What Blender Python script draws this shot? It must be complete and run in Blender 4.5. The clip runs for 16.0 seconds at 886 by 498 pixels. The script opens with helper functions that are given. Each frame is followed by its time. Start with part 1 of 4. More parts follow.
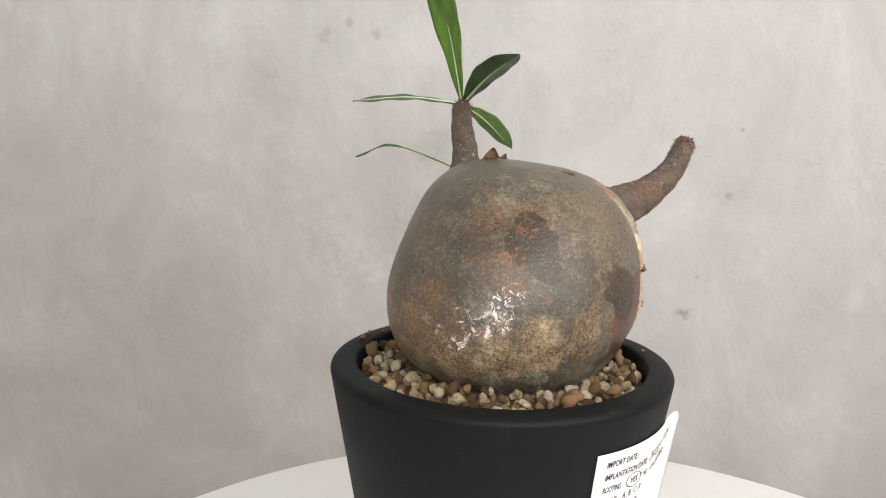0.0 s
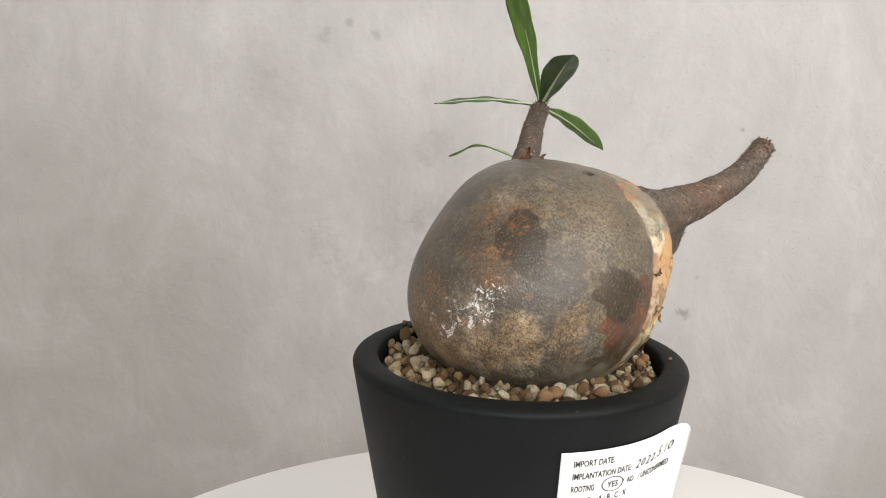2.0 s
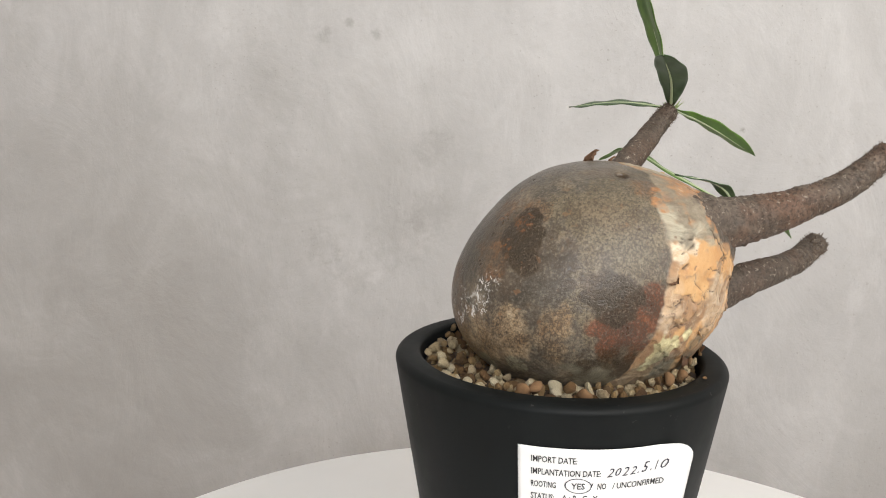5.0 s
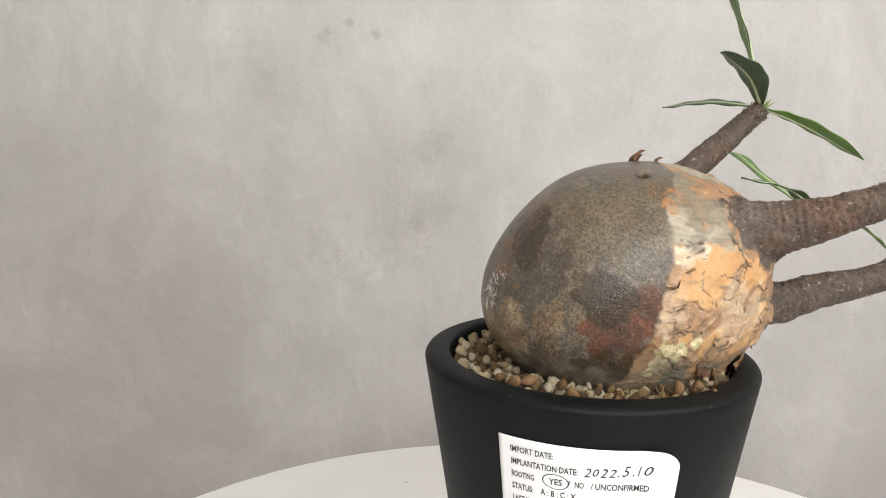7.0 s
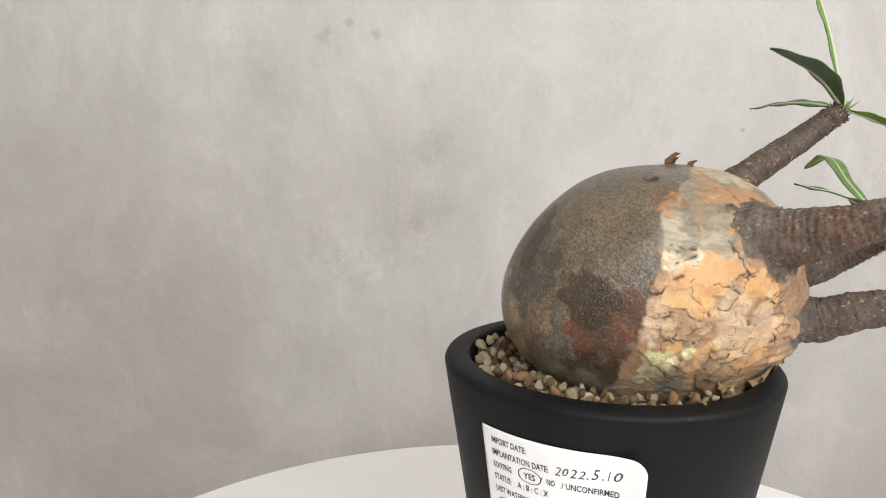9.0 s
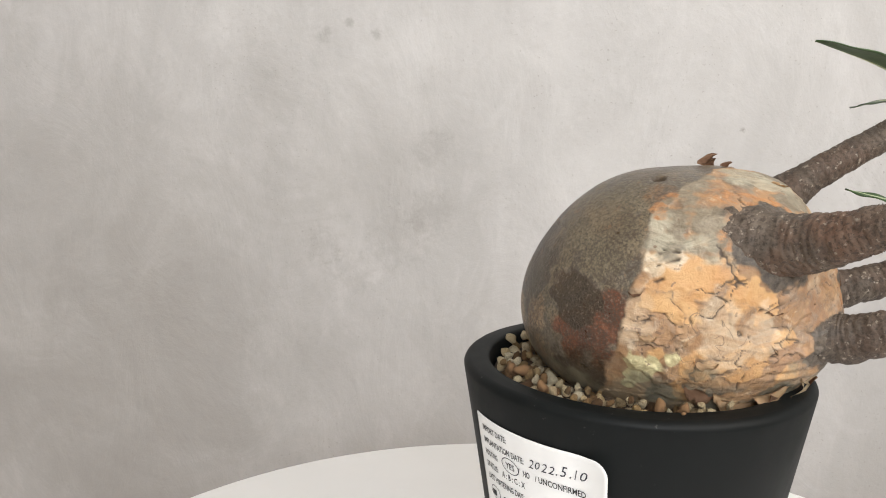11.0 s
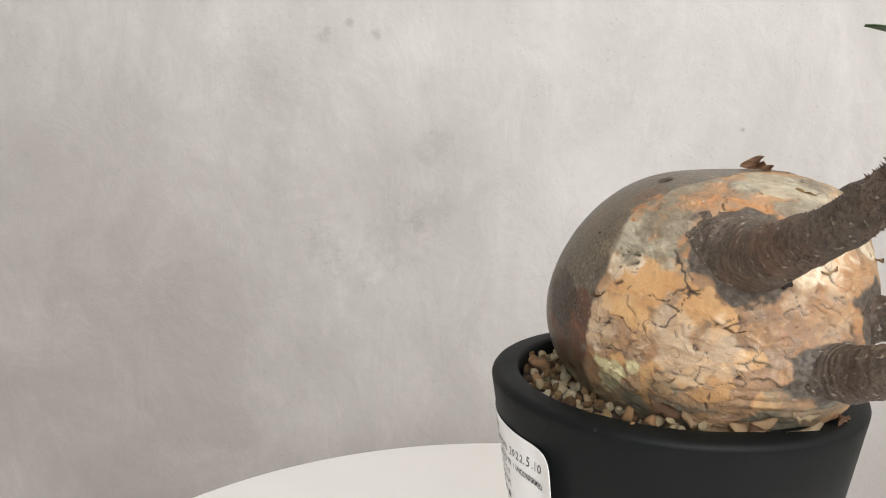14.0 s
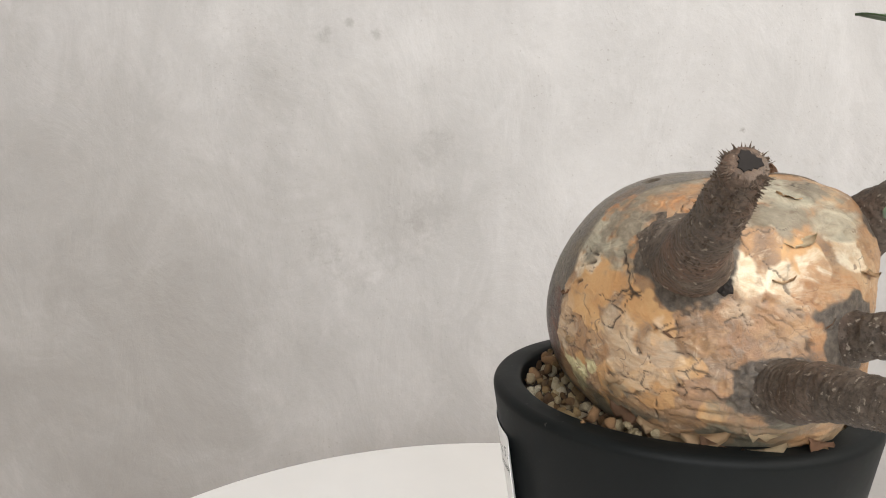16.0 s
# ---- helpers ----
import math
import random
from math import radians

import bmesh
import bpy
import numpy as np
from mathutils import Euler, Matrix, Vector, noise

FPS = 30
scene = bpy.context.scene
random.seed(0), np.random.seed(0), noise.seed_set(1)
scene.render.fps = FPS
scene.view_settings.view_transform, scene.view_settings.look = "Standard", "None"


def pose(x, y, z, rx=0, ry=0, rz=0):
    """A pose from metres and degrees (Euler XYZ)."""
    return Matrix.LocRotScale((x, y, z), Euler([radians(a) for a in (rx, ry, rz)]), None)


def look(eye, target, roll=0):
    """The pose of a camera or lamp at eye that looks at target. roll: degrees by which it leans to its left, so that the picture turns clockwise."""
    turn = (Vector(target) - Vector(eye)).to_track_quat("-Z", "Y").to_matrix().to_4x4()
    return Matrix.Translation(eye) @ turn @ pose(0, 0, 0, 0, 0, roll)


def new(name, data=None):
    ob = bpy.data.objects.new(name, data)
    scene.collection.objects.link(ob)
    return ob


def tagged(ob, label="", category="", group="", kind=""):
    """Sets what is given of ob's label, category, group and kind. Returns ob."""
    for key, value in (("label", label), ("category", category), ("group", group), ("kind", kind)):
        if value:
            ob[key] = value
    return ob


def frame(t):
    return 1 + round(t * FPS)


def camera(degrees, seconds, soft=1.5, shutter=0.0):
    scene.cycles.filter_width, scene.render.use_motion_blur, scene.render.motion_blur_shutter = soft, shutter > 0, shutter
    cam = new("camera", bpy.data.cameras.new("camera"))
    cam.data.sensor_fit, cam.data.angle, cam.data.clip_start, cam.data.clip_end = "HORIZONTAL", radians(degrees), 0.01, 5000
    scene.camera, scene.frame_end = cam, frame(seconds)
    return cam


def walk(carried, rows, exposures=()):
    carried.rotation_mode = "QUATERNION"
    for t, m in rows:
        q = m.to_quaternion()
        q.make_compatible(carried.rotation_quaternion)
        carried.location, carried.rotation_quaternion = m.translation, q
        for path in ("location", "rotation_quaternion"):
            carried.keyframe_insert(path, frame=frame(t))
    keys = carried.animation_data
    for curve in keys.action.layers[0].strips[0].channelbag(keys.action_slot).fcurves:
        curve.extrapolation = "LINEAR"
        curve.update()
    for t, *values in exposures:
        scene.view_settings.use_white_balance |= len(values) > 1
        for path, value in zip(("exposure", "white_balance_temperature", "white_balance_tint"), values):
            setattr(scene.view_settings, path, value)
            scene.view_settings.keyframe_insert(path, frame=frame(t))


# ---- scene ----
# World: the turntable's axis is the z axis, its top is z = 0.
EYE = (0.0, -0.25803, 0.22040)
YAW, PITCH, ROLL = 10.45, 9.36, 1.09          # to the left, downwards, leaning
cam = camera(59.77, 16.0, soft=1.0)
view = pose(*EYE, 90 - PITCH, 0, YAW) @ pose(0, 0, 0, 0, 0, ROLL)
walk(cam, [(0.0, view), (16.0, view)], exposures=[(0.0, 0.12), (2.0, 0.07), (4.0, 0.02), (7.0, 0.08), (9.0, 0.12), (12.0, 0.15), (16.0, 0.16)])

# the turning: seconds, degrees about the axis, small sideways and upward play of the bearing
TURN = [(0.0, -0.07, 0.00029, -0.00021), (0.5, -4.78, 0.00125, -0.00009), (1.0, -9.22, 0.00113, 0.00008),
        (1.5, -13.54, 0.00037, 0.0001), (2.0, -18.0, -0.00064, -0.00005), (2.5, -22.63, -0.00057, -0.0002),
        (3.0, -27.11, -0.00022, -0.00019), (3.5, -31.71, -0.0002, -0.00015), (4.0, -36.29, -0.00042, -0.00025),
        (6.5, -58.93, 0.00121, -0.00041), (7.0, -63.38, 0.00066, 0.00004), (7.5, -67.26, -0.00149, 0.00007),
        (8.0, -71.72, -0.00145, -0.00039), (8.5, -76.06, -0.0008, -0.00044), (9.0, -80.32, -0.0009, -0.00041),
        (11.5, -103.09, -0.00132, 0.00011), (12.0, -108.03, -0.00055, -0.00007), (12.5, -112.91, 0.00072, -0.00003),
        (13.0, -117.44, 0.00096, 0.00016), (13.5, -121.92, 0.00086, 0.00038), (14.0, -126.45, 0.00071, 0.00043),
        (14.5, -131.11, 0.00061, 0.00042), (15.0, -135.79, 0.00039, 0.00055), (15.5, -139.91, 0.00029, 0.00056),
        (16.0, -144.22, 0.00004, 0.00061)]

# ---- light: two windows of the room ----
world = bpy.data.worlds.new("sky")
scene.world = world
world.use_nodes = True
wn = world.node_tree
sky = wn.nodes.new("ShaderNodeTexSky")
sky.sky_type, sky.sun_disc, sky.sun_elevation, sky.sun_rotation = "NISHITA", False, radians(40), radians(70)
wn.links.new(sky.outputs[0], wn.nodes["Background"].inputs[0])
wn.nodes["Background"].inputs[1].default_value = 0.1


def window_lamp(name, place, target, w, h, watts, colour):
    d = bpy.data.lights.new(name, "AREA")
    d.shape, d.size, d.size_y, d.energy, d.color = "RECTANGLE", w, h, watts, colour
    ob = new(name, d)
    ob.matrix_world = look(place, target)
    return ob


window_lamp("window_light", (1.37, -0.95, 1.30), (0.0, -0.35, 0.40), 1.4, 1.15, 31.0, (1.0, 0.925, 0.83))
window_lamp("window_light", (0.40, -2.17, 1.34), (0.10, 0.0, 0.15), 1.7, 1.1, 48.0, (0.98, 0.99, 1.0))


# ---- material helpers ----
class Nodes:
    """A small builder for a node material."""

    def __init__(self, name):
        self.m = bpy.data.materials.new(name)
        self.m.use_nodes = True
        self.t = self.m.node_tree
        self.b = self.t.nodes["Principled BSDF"]
        self.coord = None

    def link(self, a, b):
        self.t.links.new(a, b)

    def set(self, socket, v):
        s = self.b.inputs[socket]
        if isinstance(v, bpy.types.NodeSocket):
            self.link(v, s)
        else:
            s.default_value = (*v, 1) if isinstance(v, tuple) and len(v) == 3 and s.type == "RGBA" else v
        return self

    def pos(self):
        if self.coord is None:
            self.coord = self.t.nodes.new("ShaderNodeTexCoord").outputs["Object"]
        return self.coord

    def noise(self, scale, detail=4, rough=0.55, vec=None, stretch=None, warp=0.0):
        n = self.t.nodes.new("ShaderNodeTexNoise")
        n.inputs["Scale"].default_value, n.inputs["Detail"].default_value = scale, detail
        n.inputs["Roughness"].default_value, n.inputs["Distortion"].default_value = rough, warp
        v = vec or self.pos()
        if stretch:
            mp = self.t.nodes.new("ShaderNodeMapping")
            mp.inputs["Scale"].default_value = stretch
            self.link(v, mp.inputs["Vector"])
            v = mp.outputs[0]
        self.link(v, n.inputs["Vector"])
        return n.outputs["Fac"]

    def cells(self, scale, feature="DISTANCE_TO_EDGE", vec=None):
        n = self.t.nodes.new("ShaderNodeTexVoronoi")
        n.feature = feature
        n.inputs["Scale"].default_value = scale
        self.link(vec or self.pos(), n.inputs["Vector"])
        return n.outputs["Distance"]

    def warped(self, scale, amount):
        """Object coordinates pushed about by noise."""
        n = self.t.nodes.new("ShaderNodeTexNoise")
        n.inputs["Scale"].default_value = scale
        self.link(self.pos(), n.inputs["Vector"])
        a = self.t.nodes.new("ShaderNodeVectorMath")
        a.operation = "MULTIPLY_ADD"
        self.link(n.outputs["Color"], a.inputs[0])
        a.inputs[1].default_value = (amount,) * 3
        self.link(self.pos(), a.inputs[2])
        return a.outputs[0]

    def ramp(self, fac, *stops):
        n = self.t.nodes.new("ShaderNodeValToRGB")
        e = n.color_ramp.elements
        while len(e) < len(stops):
            e.new(0.5)
        for i, (p, c) in enumerate(stops):
            e[i].position = p
            e[i].color = (*c, 1) if isinstance(c, tuple) else (c, c, c, 1)
        self.link(fac, n.inputs[0])
        return n.outputs[0]

    def mix(self, fac, a, b, how="MIX"):
        n = self.t.nodes.new("ShaderNodeMix")
        n.data_type, n.blend_type = "RGBA", how
        for s, v in ((n.inputs[0], fac), (n.inputs[6], a), (n.inputs[7], b)):
            if isinstance(v, bpy.types.NodeSocket):
                self.link(v, s)
            elif isinstance(v, tuple):
                s.default_value = (*v, 1)
            else:
                s.default_value = v
        return n.outputs[2]

    def math(self, op, a, b=0.0):
        n = self.t.nodes.new("ShaderNodeMath")
        n.operation = op
        for s, v in zip(n.inputs, (a, b)):
            if isinstance(v, bpy.types.NodeSocket):
                self.link(v, s)
            else:
                s.default_value = v
        return n.outputs[0]

    def attr(self, name):
        n = self.t.nodes.new("ShaderNodeAttribute")
        n.attribute_name = name
        return n.outputs["Fac"]

    def random(self):
        return self.t.nodes.new("ShaderNodeObjectInfo").outputs["Random"]

    def island(self):
        return self.t.nodes.new("ShaderNodeNewGeometry").outputs["Random Per Island"]

    def bump(self, height, strength, distance):
        n = self.t.nodes.new("ShaderNodeBump")
        n.inputs["Strength"].default_value, n.inputs["Distance"].default_value = strength, distance
        self.link(height, n.inputs["Height"])
        if self.b.inputs["Normal"].is_linked:
            self.link(self.b.inputs["Normal"].links[0].from_socket, n.inputs["Normal"])
        self.link(n.outputs[0], self.b.inputs["Normal"])
        return self


def plaster_material():
    m = Nodes("plaster")
    big = m.noise(3.0, 5, 0.6, warp=0.6)
    mid = m.noise(9.0, 7, 0.66, stretch=(1.0, 1.0, 0.7), warp=0.9)
    fine = m.noise(60.0, 6, 0.7)
    pits = m.noise(330.0, 3, 0.6)
    wisp = m.noise(16.0, 8, 0.72, stretch=(1.2, 1.0, 0.75), warp=0.9)
    base = m.ramp(big, (0.30, (0.425, 0.417, 0.41)), (0.70, (0.565, 0.556, 0.547)))
    base = m.mix(m.ramp(mid, (0.48, 0.0), (0.75, 0.36)), base, (0.40, 0.39, 0.38))
    cloud = m.noise(5.5, 6, 0.62, stretch=(1.0, 1.0, 0.55), warp=1.2)
    base = m.mix(m.ramp(cloud, (0.44, 0.0), (0.62, 0.40)), base, (0.37, 0.362, 0.352))
    base = m.mix(m.ramp(wisp, (0.50, 0.0), (0.72, 0.40)), base, (0.63, 0.62, 0.615))
    base = m.mix(m.ramp(fine, (0.52, 0.0), (0.72, 0.30)), base, (0.40, 0.39, 0.375))
    base = m.mix(m.math("MULTIPLY", m.ramp(pits, (0.62, 0.0), (0.70, 0.7)), m.ramp(mid, (0.42, 0.0), (0.58, 1.0))), base, (0.30, 0.28, 0.26))
    # wide uneven darker patches, soft shade on the wall put into its colour: x, z, size, strength
    where = m.t.nodes.new("ShaderNodeNewGeometry").outputs["Position"]
    drift = m.noise(7.0, 6, 0.65, warp=1.0)
    for x, z, r, k in ((-0.56, 0.06, 0.30, 0.62), (-0.42, -0.06, 0.24, 0.45), (-0.60, -0.14, 0.26, 0.5), (-0.19, 0.17, 0.12, 0.4), (0.36, -0.16, 0.14, 0.5)):
        d = m.t.nodes.new("ShaderNodeVectorMath")
        d.operation = "DISTANCE"
        m.link(where, d.inputs[0])
        d.inputs[1].default_value = (x, 0.5, z)
        fall = m.ramp(m.math("ADD", m.math("DIVIDE", d.outputs["Value"], r), m.math("MULTIPLY", m.math("SUBTRACT", drift, 0.5), 1.6)), (0.15, 1.0), (1.0, 0.0))
        base = m.mix(m.math("MULTIPLY", fall, k), base, (0.335, 0.322, 0.305))
    # trowel blotches and specks: x, z, size, strength
    geo = m.t.nodes.new("ShaderNodeNewGeometry").outputs["Position"]
    near = m.noise(70.0, 6, 0.75, warp=0.4)
    for x, z, r, k in ((-0.321, 0.265, 0.014, 0.25), (-0.238, 0.315, 0.007, 0.5), (-0.265, 0.304, 0.012, 0.4), (-0.211, 0.304, 0.008, 0.4),
                       (-0.269, 0.091, 0.030, 0.25), (-0.239, 0.059, 0.040, 0.22), (-0.155, 0.128, 0.038, 0.25), (0.098, 0.042, 0.010, 0.7),
                       (0.139, 0.218, 0.004, 0.7), (0.131, 0.156, 0.006, 0.5), (0.108, 0.078, 0.005, 0.5), (-0.150, 0.195, 0.03, 0.25), (-0.19, 0.10, 0.05, 0.2)):
        d = m.t.nodes.new("ShaderNodeVectorMath")
        d.operation = "DISTANCE"
        m.link(geo, d.inputs[0])
        d.inputs[1].default_value = (x, 0.5, z)
        fall = m.math("SUBTRACT", 1.0, m.math("DIVIDE", d.outputs["Value"], r))
        spot = m.math("MULTIPLY", m.ramp(m.math("ADD", m.math("MULTIPLY", fall, 0.3), m.math("MULTIPLY", near, 1.1)), (0.60, 0.0), (0.82, 1.0)),
                      m.math("MULTIPLY", m.math("MAXIMUM", m.math("MINIMUM", m.math("MULTIPLY", fall, 3.0), 1.0), 0.0), k))
        base = m.mix(spot, base, (0.25, 0.235, 0.22))
    m.set("Base Color", base).set("Roughness", 0.75)
    m.bump(big, 0.3, 0.01).bump(mid, 0.4, 0.005).bump(fine, 0.35, 0.0014).bump(pits, 0.2, 0.0005)
    return m.m


def plain_material(name, colour, rough=0.6, vary=0.06, scale=8.0):
    m = Nodes(name)
    n = m.noise(scale, 5, 0.6)
    dark = tuple(c * (1 - vary) for c in colour)
    m.set("Base Color", m.ramp(n, (0.3, dark), (0.7, colour))).set("Roughness", rough)
    m.bump(m.noise(scale * 30, 3), 0.08, 0.0005)
    return m.m


def disc_material():
    m = Nodes("white_acrylic")
    n = m.noise(14.0, 5, 0.6)
    m.set("Base Color", m.ramp(n, (0.35, (0.90, 0.895, 0.885)), (0.65, (0.93, 0.925, 0.915)))).set("Roughness", m.ramp(n, (0.3, 0.32), (0.7, 0.42)))
    return m.m


def pot_material():
    m = Nodes("black_rubbery_plastic")
    n = m.noise(30.0, 5, 0.65)
    dust = m.ramp(m.noise(420.0, 2, 0.5), (0.70, 0.0), (0.75, 0.7))
    scratch = m.ramp(m.noise(90.0, 3, 0.6, stretch=(1.0, 1.0, 0.08)), (0.66, 0.0), (0.80, 0.35))
    c = m.ramp(n, (0.3, (0.0044, 0.0055, 0.0057)), (0.7, (0.0086, 0.0104, 0.0106)))
    c = m.mix(m.math("MULTIPLY", dust, m.ramp(m.noise(18.0), (0.5, 0.0), (0.7, 0.5))), c, (0.20, 0.19, 0.18))
    c = m.mix(m.math("MULTIPLY", scratch, 0.3), c, (0.07, 0.07, 0.07))
    m.set("Base Color", c).set("Roughness", m.ramp(n, (0.3, 0.46), (0.7, 0.62))).set("Specular IOR Level", 0.15)
    m.bump(m.noise(160.0, 3), 0.12, 0.0004)
    return m.m


def pebble_material(joined=False):
    m = Nodes("pumice_and_akadama")
    r = m.island() if joined else m.random()
    tone = m.ramp(r, (0.0, (0.125, 0.064, 0.024)), (0.16, (0.24, 0.130, 0.048)), (0.30, (0.44, 0.290, 0.125)), (0.40, (0.15, 0.080, 0.030)), (0.50, (0.64, 0.49, 0.27)),
                  (0.66, (0.84, 0.72, 0.48)), (0.72, (0.30, 0.170, 0.066)), (0.84, (0.58, 0.42, 0.21)), (0.92, (0.76, 0.66, 0.45)), (1.0, (0.88, 0.78, 0.56)))
    n = m.noise(420.0, 4, 0.65)
    m.set("Base Color", m.mix(m.ramp(n, (0.40, 0.65), (0.54, 0.0)), tone, m.mix(1.0, tone, (0.42, 0.33, 0.24), "MULTIPLY"))).set("Roughness", 0.9)
    m.bump(n, 1.0, 0.0009)
    return m.m


def paper_material():
    m = Nodes("paper")
    n = m.noise(60.0, 4)
    m.set("Base Color", m.ramp(n, (0.3, (0.80, 0.80, 0.79)), (0.7, (0.86, 0.86, 0.85)))).set("Roughness", 0.6)
    return m.m


def leaf_material(name, dark, light):
    m = Nodes(name)
    n = m.noise(90.0, 4, 0.6)
    veins = m.noise(260.0, 2, 0.5, stretch=(1.0, 0.35, 0.35))
    c = m.ramp(n, (0.3, dark), (0.7, light))
    c = m.mix(m.ramp(veins, (0.5, 0.0), (0.7, 0.35)), c, tuple(min(1, v * 1.7) for v in light))
    m.set("Base Color", c).set("Roughness", 0.42)
    m.set("Transmission Weight", 0.0)
    m.bump(veins, 0.15, 0.0004)
    return m.m


def bark_branch_material(name="branch_bark", red=0.4, pale=1.0):
    m = Nodes(name)
    n, g = m.noise(200.0, 6, 0.7), m.noise(900.0, 4, 0.65)
    c = m.ramp(n, (0.30, (0.062 * pale, 0.048 * pale, 0.037 * pale)), (0.5, (0.112 * pale, 0.086 * pale, 0.065 * pale)), (0.70, (0.175 * pale, 0.142 * pale, 0.112 * pale)))
    c = m.mix(m.ramp(m.noise(60.0, 5), (0.44, 0.0), (0.62, red)), c, (0.185 * pale, 0.092 * pale, 0.054 * pale))
    c = m.mix(m.ramp(g, (0.40, 0.6), (0.50, 0.0)), c, (0.028, 0.021, 0.017))
    c = m.mix(m.ramp(m.noise(520.0, 3, 0.6), (0.62, 0.0), (0.68, 0.7)), c, (0.36, 0.31, 0.25))
    m.set("Base Color", c).set("Roughness", m.ramp(n, (0.3, 0.50), (0.7, 0.75))).set("Specular IOR Level", 0.4)
    m.bump(n, 0.5, 0.0012).bump(g, 0.6, 0.0008)
    return m.m


def body_material():
    """Grey bark with brown stains; papery cream and orange where it has peeled. The masks are stored on the mesh."""
    m = Nodes("caudex_bark")
    n1, n2, n3 = m.noise(30.0, 6, 0.64, warp=0.6), m.noise(110.0, 6, 0.66, warp=0.3), m.noise(480.0, 4, 0.65)
    n6 = m.noise(1000.0, 3, 0.6)
    cr = m.cells(900.0, vec=m.warped(380.0, 0.0026))
    streak = m.noise(170.0, 5, 0.65, stretch=(1.0, 1.0, 0.10), warp=0.3)
    half = m.ramp(n2, (0.36, 0.0), (0.64, 1.0))
    grain3 = m.ramp(n3, (0.34, 0.0), (0.66, 1.0))
    # outer bark: clouds of grey, brown and greenish grey, with faint upright streaks
    c = m.ramp(n1, (0.28, (0.074, 0.067, 0.054)), (0.41, (0.152, 0.125, 0.090)), (0.50, (0.100, 0.091, 0.074)), (0.60, (0.230, 0.184, 0.126)), (0.74, (0.130, 0.120, 0.099)))
    c = m.mix(m.ramp(n2, (0.40, 0.7), (0.54, 0.0)), c, (0.098, 0.074, 0.050))
    c = m.mix(m.ramp(n2, (0.53, 0.0), (0.66, 0.5)), c, (0.295, 0.238, 0.165))
    c = m.mix(m.ramp(streak, (0.52, 0.0), (0.68, 0.35)), c, (0.31, 0.265, 0.205))
    c = m.mix(m.attr("slate"), c, m.mix(half, (0.044, 0.039, 0.031), m.mix(grain3, (0.062, 0.055, 0.044), (0.115, 0.102, 0.081))))
    c = m.mix(m.attr("tan"), c, m.mix(half, (0.120, 0.100, 0.066), (0.205, 0.168, 0.110)))
    pits = m.math("MULTIPLY", m.ramp(m.cells(900.0, "F1", m.warped(700.0, 0.0012)), (0.16, 1.0), (0.34, 0.0)), m.ramp(n2, (0.36, 0.3), (0.56, 1.0)))
    c = m.mix(m.math("MULTIPLY", m.math("ADD", m.math("MULTIPLY", m.attr("tan"), 0.65), 0.25), pits), c, (0.040, 0.032, 0.024))
    c = m.mix(m.attr("warm"), c, m.mix(half, (0.225, 0.138, 0.070), m.mix(grain3, (0.38, 0.265, 0.150), (0.55, 0.43, 0.275))))
    c = m.mix(m.math("MULTIPLY", m.attr("rusty"), m.ramp(n2, (0.42, 0.15), (0.58, 0.85))), c, m.mix(grain3, (0.110, 0.056, 0.028), (0.245, 0.128, 0.056)))
    c = m.mix(m.attr("rust"), c, m.mix(half, (0.075, 0.030, 0.018), m.mix(grain3, (0.150, 0.050, 0.024), (0.235, 0.088, 0.040))))
    c = m.mix(m.attr("wet"), c, m.mix(half, (0.016, 0.010, 0.004), (0.036, 0.022, 0.009)))
    c = m.mix(m.math("MULTIPLY", m.attr("fleck"), m.ramp(n3, (0.46, 0.0), (0.60, 0.65))), c, (0.34, 0.125, 0.036))
    c = m.mix(m.attr("olive"), c, m.mix(half, (0.20, 0.190, 0.125), (0.34, 0.315, 0.215)))
    # fine crackle of the outer bark, paler crusts along some of it
    c = m.mix(m.math("MULTIPLY", m.ramp(cr, (0.03, 0.95), (0.16, 0.0)), m.ramp(n2, (0.38, 1.0), (0.62, 0.35))), c, (0.072, 0.056, 0.040))
    c = m.mix(m.ramp(n6, (0.40, 0.55), (0.50, 0.0)), c, (0.052, 0.040, 0.029))
    c = m.mix(m.ramp(n6, (0.56, 0.0), (0.66, 0.22)), c, (0.36, 0.31, 0.235))
    speck = m.ramp(m.noise(230.0, 3, 0.6), (0.63, 0.0), (0.68, 0.8))
    c = m.mix(m.math("MULTIPLY", speck, m.ramp(n1, (0.44, 0.0), (0.6, 0.6))), c, (0.25, 0.120, 0.050))
    c = m.mix(m.ramp(m.noise(19.0, 6, 0.68, warp=1.2), (0.50, 0.0), (0.66, 0.16)), c, (0.215, 0.120, 0.056))
    white = m.math("MULTIPLY", m.attr("scuff"), m.ramp(m.noise(340.0, 6, 0.8, warp=0.9), (0.53, 0.0), (0.58, 0.9)))
    c = m.mix(white, c, (0.80, 0.79, 0.76))
    # peeled paper: layers that show one under another, smudged with grey along their edges
    p1, p2 = m.noise(34.0, 6, 0.62, warp=1.6), m.noise(80.0, 6, 0.70, stretch=(1.0, 1.0, 1.9), warp=1.6)
    p3 = m.noise(210.0, 5, 0.7, warp=0.8)
    paper = m.ramp(p1, (0.30, (0.33, 0.205, 0.120)), (0.42, (0.58, 0.370, 0.195)), (0.52, (0.44, 0.250, 0.122)), (0.60, (0.62, 0.420, 0.240)), (0.72, (0.38, 0.255, 0.160)))
